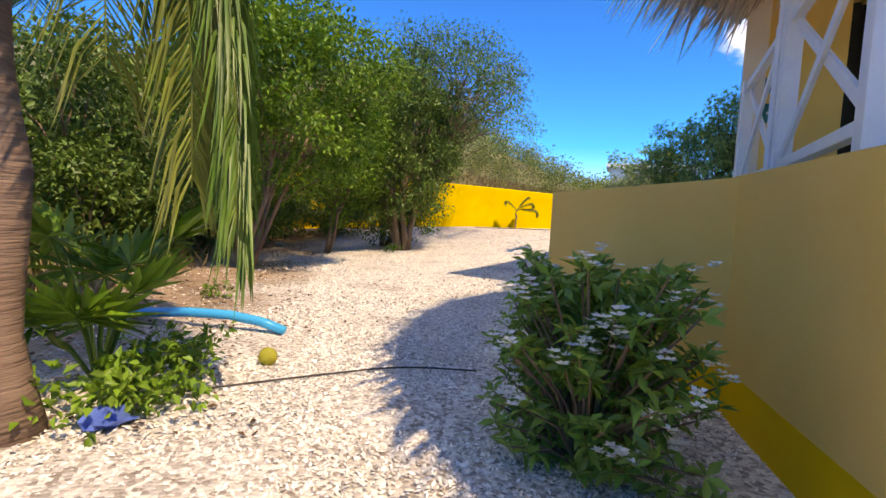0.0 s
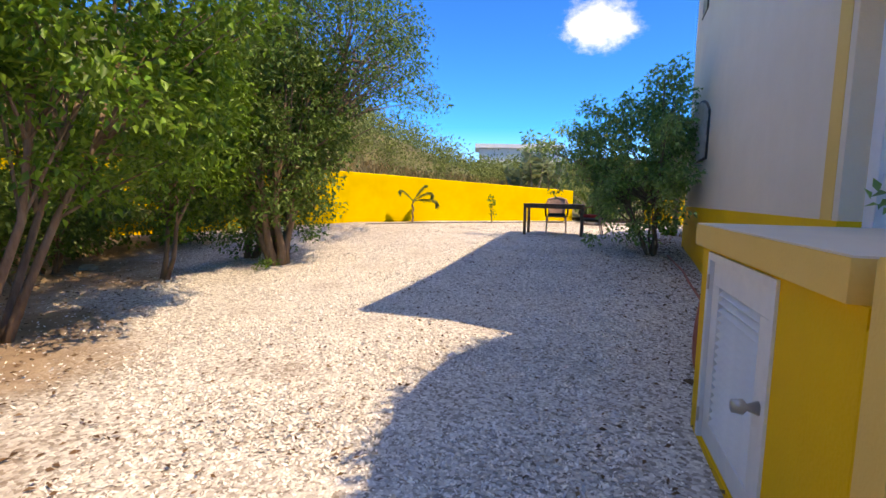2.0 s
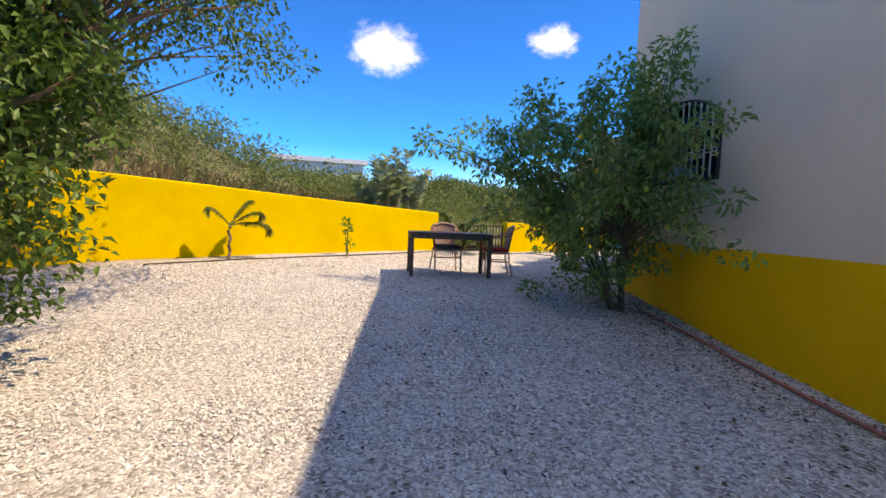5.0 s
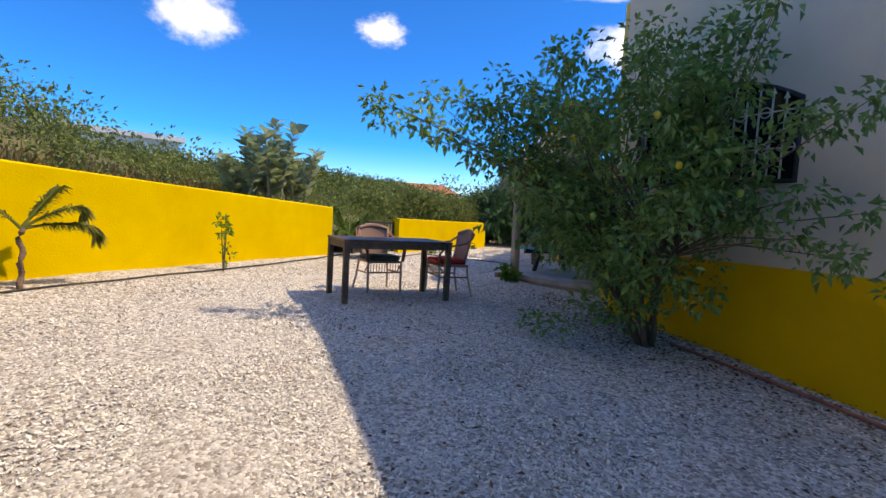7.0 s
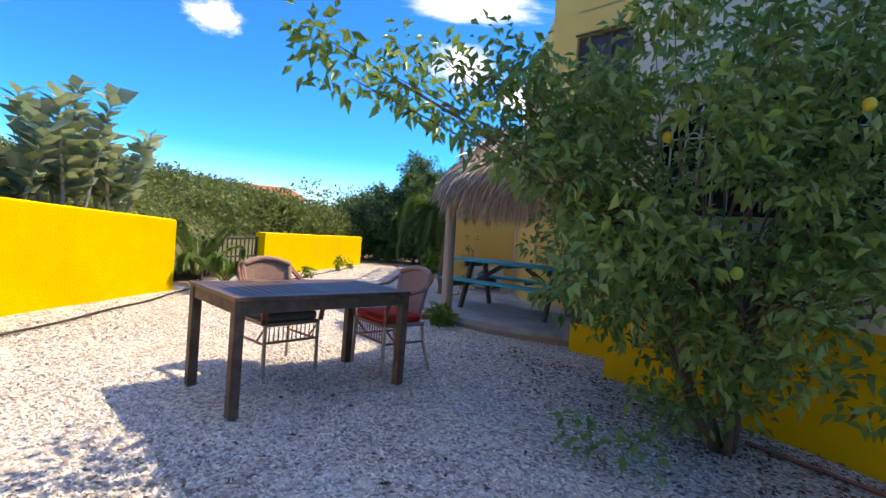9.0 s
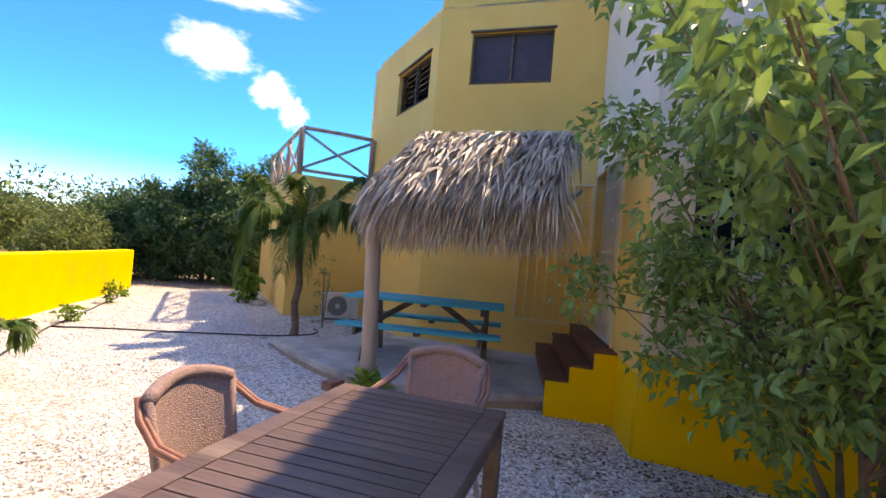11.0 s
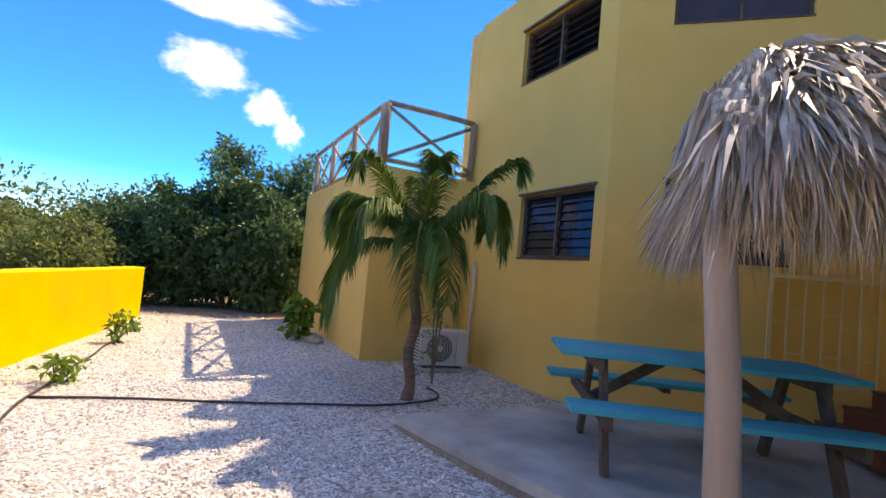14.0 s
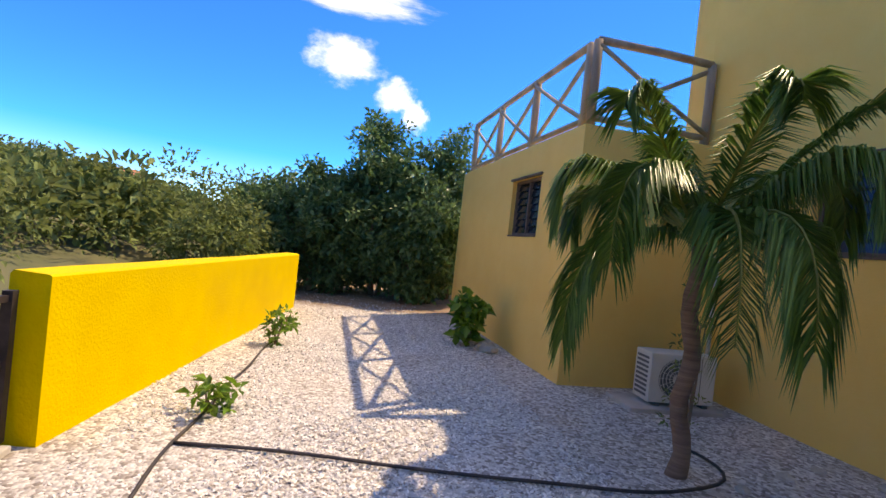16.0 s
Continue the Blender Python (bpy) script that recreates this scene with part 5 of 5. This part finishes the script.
# ---------------- small plants ----------------
def low_plant(name, label, x, y, h, r, n, leaf, material, category="plant", stem=True, width=0.5, z=None):
    p = thing(name, label, category)
    z = gz(x, y) if z is None else z
    if stem:
        for k in range(3):
            a = k * 2.1
            part("stem", Mb().tube([(x, y, z - 0.03), (x + 0.4 * r * math.cos(a), y + 0.4 * r * math.sin(a), z + h * 0.8)], [0.012, 0.005], 5), M_BARK, p)
    c = np.stack([x + r * rng.normal(size=n) * 0.5, y + r * rng.normal(size=n) * 0.5, z + 0.04 + h * rng.random(n)], -1)
    part("leaves", tris_mesh("leaves", *clumps(c, r * 0.3, 9, leaf, width), material), None, p)
    return p


low_plant("seedling", "small green seedling on the gravel", -9.2, 12.6, 0.35, 0.14, 16, 0.08, M_LEAF1)
low_plant("seedling", "small broad-leaved seedling by the hose", -9.42, 10.45, 0.2, 0.12, 8, 0.1, M_LEAF1)
low_plant("seedling", "little weed by the low wall", -9.15, 13.6, 0.2, 0.1, 8, 0.07, M_LEAF1)
low_plant("leafy_plant", "light green leafy plant at the annex corner", -6.78, 13.2, 0.65, 0.2, 30, 0.15, M_LEAF1, width=0.6)
low_plant("post_weed", "green creeping weed at the foot of the post", -6.35, 6.2, 0.22, 0.16, 12, 0.11, M_LEAF1)
low_plant("dry_shrub", "thin grey-green shrub behind the palm", -5.85, 10.15, 1.15, 0.16, 22, 0.05, M_SCRUB, width=0.35)
low_plant("seedling", "thin seedling before the yellow wall", -9.68, 3.06, 0.75, 0.1, 14, 0.07, M_LEAF1)
low_plant("ground_cover", "low green plants round the palm trunk", 2.62, -5.5, 0.2, 0.3, 60, 0.06, M_LEAF1, stem=False)
low_plant("ground_cover", "low green plants beneath the fan palm", 2.2, -5.42, 0.2, 0.25, 40, 0.06, M_LEAF1, stem=False)
low_plant("weed", "small weed under the trees", -6.2, -3.5, 0.15, 0.14, 12, 0.06, M_LEAF1, stem=False)
low_plant("weed", "small weed at the soil edge", -0.33, -5.84, 0.12, 0.12, 10, 0.05, M_LEAF1, stem=False)
low_plant("terrace_plant", "thin green shoots on the terrace edge", 1.35, -1.55, 0.3, 0.2, 14, 0.06, M_LIME, z=0.75)
for i, (x, y) in enumerate(((-3.27, -7.36), (-4.49, -7.02), (0.37, -7.77), (-1.02, -8.04), (1.41, -8.52))):
    low_plant("tall_grass", "tuft of tall green grass in the rough garden", x, y, 0.7, 0.25, 26, 0.3, M_SCRUB, stem=False, width=0.07)
for x, y, h, n in ((-10.75, 5.35, 1.5, 46), (-11.0, 4.8, 0.95, 36), (-10.7, 6.0, 1.15, 40), (-11.3, 5.7, 1.6, 46)):
    p = thing("milkweed_shrub", "silvery broad-leaved shrub behind the yellow wall", "shrub")
    z = 1.0
    cc, dd = [], []
    for k in range(4):
        a = k * 1.6 + x
        tip = Vector((x + 0.4 * math.cos(a), y + 0.4 * math.sin(a), z + h * (0.7 + 0.12 * k)))
        part("stem", Mb().tube([(x, y, z - 0.9), ((x + tip.x) / 2, (y + tip.y) / 2, z + h * 0.3), tip], [0.03, 0.022, 0.01], 6), M_STONE, p)
        for q in range(n):
            f = 0.25 + 0.75 * q / n
            cc.append(Vector((x, y, z)).lerp(tip, f)[:])
            b = q * 2.4
            dd.append((math.cos(b), math.sin(b), 0.5))
    part("leaves", tris_mesh("leaves", *leaf_arrays(np.array(cc), np.array(dd), 0.29 * (0.6 + 0.5 * rng.random(len(cc))), 0.68, 0.06, up=np.array([0, 0, 1.0])), M_SILVER), None, p)

# ---------------- hoses, pipe, stones ----------------
def ground_line(name, pts, r, material, label, category, lift=0.0):
    out_ = []
    for (x0, y0), (x1, y1) in zip(pts, pts[1:]):
        n_ = max(2, int(math.hypot(x1 - x0, y1 - y0) / 0.12))
        for i in range(n_):
            f = i / n_
            x, y = x0 + (x1 - x0) * f, y0 + (y1 - y0) * f
            x, y = x + 0.015 * math.sin(y * 5), y + 0.015 * math.sin(x * 4)
            out_.append((x, y, gz(x, y) + r + 0.012 + lift))
    for _ in range(3):
        out_ = [out_[0]] + [tuple((np.array(a) + 2 * np.array(b) + np.array(c)) / 4) for a, b, c in zip(out_, out_[1:], out_[2:])] + [out_[-1]]
    return solid(name, Mb().tube(out_, r, 7), material, label, category, smooth=True)


ground_line("garden_hose", [(-9.5, 7.6), (-9.52, 8.6), (-9.5, 9.9), (-9.38, 11.2), (-9.22, 12.9), (-9.1, 14.2)], 0.011, M_HOSE, "black irrigation hose along the low wall", "hose")
ground_line("garden_hose", [(-9.48, 9.92), (-8.6, 9.75), (-7.65, 9.47), (-6.8, 9.3), (-6.1, 9.4), (-5.95, 9.75), (-6.1, 10.0)], 0.011, M_HOSE, "black irrigation hose looping round the palm", "hose")
ground_line("garden_hose", [(-9.9, -0.6), (-9.8, 1.5), (-9.7, 3.6), (-9.75, 5.4), (-9.85, 6.6)], 0.011, M_HOSE, "black irrigation hose before the yellow wall", "hose")
ground_line("garden_hose", [(2.55, -5.55), (2.3, -5.1), (2.1, -4.75), (1.9, -4.15), (2.0, -3.5)], 0.006, M_HOSE, "thin black hose across the gravel", "hose")
ground_line("red_hose", [(-3.9, 3.35), (-2.9, 2.5), (-1.7, 1.3), (-0.55, 0.2), (0.2, -0.55), (0.5, -0.95), (0.62, -1.4)], 0.016, M_RHOSE, "faded red hose lying along the house wall", "hose")
bp = [(0.72, -6.5, 0.03), (0.82, -6.1, 0.07), (0.9, -5.72, 0.11), (0.97, -5.4, 0.12), (1.03, -5.15, 0.09), (1.09, -4.96, 0.035)]
solid("blue_pipe", Mb().tube([(x, y, gz(x, y) + z) for x, y, z in bp], 0.038, 12), M_BPIPE, "curved bright blue plastic pipe on the gravel", "pipe", smooth=True)
solid("coconut", Mb().ball((0, 0, 0), 0.06, 8, 1.0, 0.15), M_COCO, "small green-yellow coconut on the gravel", "coconut", smooth=True, m=pose(1.84, -4.97, gz(1.84, -4.97) + 0.05))
solid("plastic_bag", Mb().ball((0, 0, 0), 0.09, 7, 0.5, 0.7), M_BLUEB, "crumpled blue plastic bag among the plants", "bag", m=pose(2.78, -5.5, gz(2.78, -5.5) + 0.03))
for i, (x, y, r) in enumerate(((-6.6, 12.9, 0.16), (-6.5, 13.3, 0.14), (-6.62, 13.5, 0.1), (-2.9, -7.9, 0.2), (-3.6, -8.3, 0.16), (-1.4, -7.7, 0.12), (-7.3, -6.1, 0.14), (-6.9, 9.2, 0.05), (-6.1, 9.35, 0.05), (-5.6, 9.5, 0.06), (-5.2, 9.6, 0.05), (-4.95, 9.3, 0.07))):
    solid("stone", Mb().ball((0, 0, 0), r, 6, 0.5, 0.5), M_STONE, "rough pale limestone lump on the ground", "stone", "loose stones", m=pose(x, y, gz(x, y) + r * 0.15, 0, 0, i * 40))
mb = Mb()
solid("fallen_frond_piece", Mb().beam((0.02, -1.2, gz(0.02, -1.2) + 0.012), (0.22, -1.25, gz(0.22, -1.25) + 0.014), 0.06, 0.012), M_DEAD, "curled brown piece of fallen palm leaf", "leaf litter")

# dead leaves; this first lot also stands in for shaded gaps between chips
k = 4000
lx = np.concatenate([rng.uniform(-5.5, 1.2, k // 2), rng.normal(-4.3, 0.9, k // 4), rng.uniform(-7.5, 2, k // 4)])
off = np.concatenate([rng.gamma(1.6, 0.5, k // 2), rng.gamma(2.0, 0.5, k // 4), 3 + 2 * rng.random(k // 4)])
lx2, ly2 = lx, -lx - off * 1.2
c = np.stack([lx2, ly2, ground_z(lx2, ly2) + 0.025], -1)
tagged(new("leaf_litter", tris_mesh("leaf_litter", *leaf_arrays(c, np.concatenate([rng.normal(size=(k, 2)), 0.2 * rng.random((k, 1))], 1), 0.038 * (0.5 + rng.random(k)), 0.45, 0.1, up=np.array([0, 0, 1.0])), M_DEAD)), "scattered brown dead leaves, also standing in for dark gaps in the gravel", "leaf litter", kind="stuff")
k = 3200
x = rng.uniform(-8, 3, k)
y = -4.85 - rng.random(k) ** 0.7 * 4.0
c = np.stack([x, y, ground_z(x, y) + 0.012], -1)
tagged(new("leaf_litter", tris_mesh("leaf_litter", *leaf_arrays(c, np.concatenate([rng.normal(size=(k, 2)), 0.2 * rng.random((k, 1))], 1), 0.042 * (0.5 + rng.random(k)), 0.45, 0.1, up=np.array([0, 0, 1.0])), M_DEAD)), "brown leaf litter under the trees", "leaf litter", kind="stuff")
k = 1500
x, y = rng.uniform(-6, 1, k), rng.uniform(-9.4, -6.6, k)
c = np.stack([x, y, ground_z(x, y)], -1)
tagged(new("dry_grass", tris_mesh("dry_grass", *leaf_arrays(c, np.concatenate([0.5 * rng.normal(size=(k, 2)), np.ones((k, 1))], 1), 0.3 * (0.5 + rng.random(k)), 0.05, 0.1), M_DRY)), "dry straw-coloured grass in the rough garden", "grass", kind="stuff")

# ---------------- gravel chips ----------------
def chips(n, size, spread):
    """Chips strewn along the middle line of the yard, thinning outwards."""
    line = np.array([(5.2, -4.6), (2, -4.2), (-1.2, -3.3), (-4.3, -2.3), (-6.2, -0.2), (-7.5, 2.0), (-8.4, 4.0), (-8.5, 7.0), (-8.3, 10.0), (-8.0, 14.0)])
    t = rng.random(n) * (len(line) - 1)
    k = t.astype(int)
    p = line[k] + (line[k + 1] - line[k]) * (t - k)[:, None] + rng.normal(size=(n, 2)) * spread
    x, y = p[:, 0], p[:, 1]
    q = x + y
    inside = (q > -0.15) & (y < 5.2) & ((y - x) * SQ > -0.85)
    pat = (x > -6.9) & (y > 5.5) & (x + y > -0.2)
    store = ((y - x) * SQ > -3.45) & ((y - x) * SQ < -1.65) & (q > -1.45)
    ok = ~(inside | pat | store) & (x > -9.95) & ~((y < -5.25 - 0.25 * np.clip(x, -1, 3)) & (rng.random(n) < 0.8)) & ~((x > -6.3) & (y > 11.2))
    x, y = x[ok], y[ok]
    n = len(x)
    c = np.stack([x, y, ground_z(x, y) + 0.004], -1)
    a = rng.random(n) * math.pi * 2
    d = np.stack([np.cos(a), np.sin(a), 0.5 * rng.normal(size=n)], -1)
    d = unit(d)
    s = unit(np.cross(d, np.array([0, 0, 1.0]) + 0.4 * rng.normal(size=(n, 3))))
    u = np.cross(s, d)
    L = size * (0.5 + 0.9 * rng.random((n, 1)))
    W, H = L * (0.3 + 0.3 * rng.random((n, 1))), L * (0.22 + 0.2 * rng.random((n, 1)))
    v = np.stack([c + d * L, c - d * L, c + s * W, c - s * W, c + u * H, c - u * H], 1).reshape(-1, 3)
    o = np.arange(n)[:, None] * 6
    f = np.concatenate([o + t for t in ([0, 2, 4], [2, 1, 4], [1, 3, 4], [3, 0, 4])], 1).reshape(-1, 3)
    return v, f


arr = [chips(180000, 0.0145, 1.2), chips(150000, 0.0175, 2.5)]
v, f = join_arrays(arr)
tagged(new("gravel", tris_mesh("gravel", v, f, M_CHIP)), "pale broken coral chips covering the yard", "gravel", kind="stuff")

# ---------------- bank, hill and far houses ----------------
k = 2600
x, y = rng.uniform(-15, -10.75, k), rng.uniform(-8, 6.5, k)
zb = 0.7 + 0.22 * np.clip(-x - 10.7, 0, 6) + 0.04 * np.clip(2 - y, 0, 10)
nb = 22
bx, by = np.linspace(-10.75, -70, nb), np.linspace(-70, 60, 60)
BXX, BYY = np.meshgrid(bx, by)
dist = -BXX - 10.75


def hill_z(xx, yy):
    dd = np.clip(-xx - 10.75, 0, 60)
    south = np.clip((3.0 - yy) / 14, 0, 1.6)
    return (0.95 - 0.35 * np.clip((yy - 6) / 3, 0, 1)) * np.clip(dd / 0.6 + 0.3, 0, 1) + (0.12 - 0.06 * np.clip((yy - 10) / 4, 0, 1) + 0.34 * np.clip((7.5 - yy) / 7.5, 0, 1.15)) * np.minimum(dd, 13 + 0.1 * dd) + 0.09 * np.minimum(dd, 10) * np.clip((yy - 13) / 5, 0, 1) + 0.25 * np.sin(xx * 0.7) * np.sin(yy * 0.6) * np.clip(dd / 5, 0, 1)


HZ = hill_z(BXX, BYY)
ids = np.arange(BXX.size).reshape(BXX.shape)
qd = np.stack([ids[:-1, :-1], ids[:-1, 1:], ids[1:, 1:], ids[1:, :-1]], -1).reshape(-1, 4)
tagged(new("hill", tris_mesh("hill", np.stack([BXX, BYY, HZ], -1).reshape(-1, 3), np.concatenate([qd[:, [0, 1, 2]], qd[:, [0, 2, 3]]]), M_HILL, True)), "dry scrub hillside behind the garden wall", "hill", kind="structure")
# scrub, denser and smaller close by
arr = []
for n_, x0, x1, y0, y1, r, per, leaf in ((330, -15.5, -11.7, -9, 16, 0.5, 90, 0.075), (700, -27, -14, -16, 26, 0.85, 90, 0.11), (520, -55, -25, -40, 44, 1.6, 80, 0.25)):
    xx, yy = rng.uniform(x0, x1, n_), rng.uniform(y0, y1, n_)
    cz = hill_z(xx, yy) + r * (0.25 + 0.45 * rng.random(n_))
    arr.append(clumps(np.stack([xx, yy, cz], -1), r * (0.6 + 0.7 * rng.random(n_)), per, leaf, 0.5, 0.75))
tagged(new("hill_scrub", tris_mesh("hill_scrub", *join_arrays(arr), M_SCRUB)), "grey-green thorn scrub covering the hillside", "scrub", kind="stuff")
xx, yy = rng.uniform(-12.8, -10.85, 5200), rng.uniform(-8, 6.4, 5200)
c = np.stack([xx, yy, hill_z(xx, yy) - 0.03], -1)
tagged(new("dry_grass", tris_mesh("dry_grass", *leaf_arrays(c, np.concatenate([0.6 * rng.normal(size=(5200, 2)), np.ones((5200, 1))], 1), 0.22 * (0.5 + rng.random(5200)), 0.06, 0.1), M_DRY)), "dry brown grass on top of the bank", "grass", kind="stuff")
for n_, x0, x1, y0, y1, r, zz in ((420, -34, -11.8, 14.5, 34, 0.8, 0.6), (260, -13, 14, 20.5, 36, 1.4, 2.6), (160, -10, 22, -46, -15, 1.8, 2.6), (120, 9, 30, -24, 0, 2.0, 2.6)):
    x, y = rng.uniform(x0, x1, n_), rng.uniform(y0, y1, n_)
    base = hill_z(x, y) if x0 < -20 else 0.2
    c = np.stack([x, y, base + 0.3 + zz * rng.random(n_) ** 1.5], -1)
    tagged(new("far_thicket", tris_mesh("far_thicket", *clumps(c, r * 0.85, 240, 0.17, 0.5, 0.8), M_SCRUB)), "green thicket beyond the garden", "scrub", kind="stuff")
fh = thing("far_house", "white flat house on the distant hill", "house", pose(-52, 33, 0, 0, 0, 60))
part("wall", Mb().box(-5, 5, -3, 3, 0, 6.9), M_FARW, fh)
part("roof", Mb().box(-5.5, 5.5, -3.5, 3.5, 6.9, 7.4), M_FARW, fh)
fh = thing("far_house", "distant house with an orange tiled roof", "house", pose(-33, 62, 0, 0, 0, 30))
part("wall", Mb().box(-6, 6, -3, 3, 0, 3.9), M_FARW, fh)
part("roof", Mb().faces([(-7, -4, 3.9), (7, -4, 3.9), (7, 4, 3.9), (-7, 4, 3.9), (-5, 0, 5.5), (5, 0, 5.5)], [(0, 1, 5, 4), (1, 2, 5), (2, 3, 4, 5), (3, 0, 4), (3, 2, 1, 0)]), M_FARR, fh)


# ---------------- clouds ----------------
def cloud_mat():
    m = bpy.data.materials.new("cloud_glow")
    m.use_nodes = True
    t = m.node_tree
    n, l = t.nodes, t.links
    n.remove(n["Principled BSDF"])
    tc, no, gr = n.new("ShaderNodeTexCoord"), n.new("ShaderNodeTexNoise"), n.new("ShaderNodeTexGradient")
    gr.gradient_type = "SPHERICAL"
    oi = n.new("ShaderNodeObjectInfo")
    ad = n.new("ShaderNodeVectorMath")
    l.new(tc.outputs["Object"], ad.inputs[0])
    l.new(oi.outputs["Location"], ad.inputs[1])
    l.new(ad.outputs[0], no.inputs["Vector"])
    no.inputs["Scale"].default_value, no.inputs["Detail"].default_value, no.inputs["Roughness"].default_value = 2.2, 8, 0.62
    l.new(tc.outputs["Object"], gr.inputs["Vector"])
    mu = n.new("ShaderNodeMath")
    mu.operation = "MULTIPLY_ADD"
    l.new(gr.outputs["Fac"], mu.inputs[0])
    mu.inputs[1].default_value = 1.0
    l.new(no.outputs[0], mu.inputs[2])
    mr = n.new("ShaderNodeMapRange")
    mr.interpolation_type = "SMOOTHSTEP"
    mr.inputs[1].default_value, mr.inputs[2].default_value, mr.inputs[4].default_value = 0.74, 1.5, 0.66
    l.new(mu.outputs[0], mr.inputs[0])
    g2 = n.new("ShaderNodeMath")
    g2.operation = "MULTIPLY"
    st = n.new("ShaderNodeMapRange")
    st.inputs[1].default_value, st.inputs[2].default_value = 0.0, 0.25
    l.new(gr.outputs["Fac"], st.inputs[0])
    l.new(mr.outputs[0], g2.inputs[0])
    l.new(st.outputs[0], g2.inputs[1])
    em, tr, mx = n.new("ShaderNodeEmission"), n.new("ShaderNodeBsdfTransparent"), n.new("ShaderNodeMixShader")
    # emission stands in for sunlight on the cloud
    em.inputs[0].default_value, em.inputs[1].default_value = (0.9, 0.95, 1.0, 1), 0.95
    l.new(g2.outputs[0], mx.inputs[0])
    l.new(tr.outputs[0], mx.inputs[1])
    l.new(em.outputs[0], mx.inputs[2])
    l.new(mx.outputs[0], n["Material Output"].inputs[0])
    return m


M_CLOUD = cloud_mat()
crnd = random.Random(4)
# overhead clouds added out of view; their glow fills the shade
high = [(21.2 * k + crnd.uniform(-12, 12), crnd.uniform(38, 80), crnd.uniform(70, 120), crnd.uniform(50, 85)) for k in range(17)]
# the clouds at yaw 100, -60 and 160 are out of view too
for yaw, el, w, h in ((47.5, 18.2, 42, 29), (28.5, 19.5, 28, 19), (1.5, 18.6, 44, 28), (-4.5, 15.9, 24, 20), (-7, 14.0, 17, 20), (1, 25, 90, 22), (24, 28, 40, 16), (-8, 29, 60, 18), (100, 28, 70, 40), (-60, 30, 90, 50), (160, 30, 80, 40), *high):
    a, e, D = radians(yaw + 90), radians(el), 420
    p = Vector((D * math.cos(a) * math.cos(e), D * math.sin(a) * math.cos(e), D * math.sin(e)))
    cl = solid("cloud", Mb().faces([(-1, -1, 0), (1, -1, 0), (1, 1, 0), (-1, 1, 0)], [(0, 1, 2, 3)]), M_CLOUD, "glowing white cloud card, the high ones added unseen to brighten shade", "cloud", "clouds", kind="structure")
    cl.matrix_world = look(p, (0, 0, 0)) @ Matrix.Diagonal((w, h, 1, 1))
    cl.visible_shadow = False
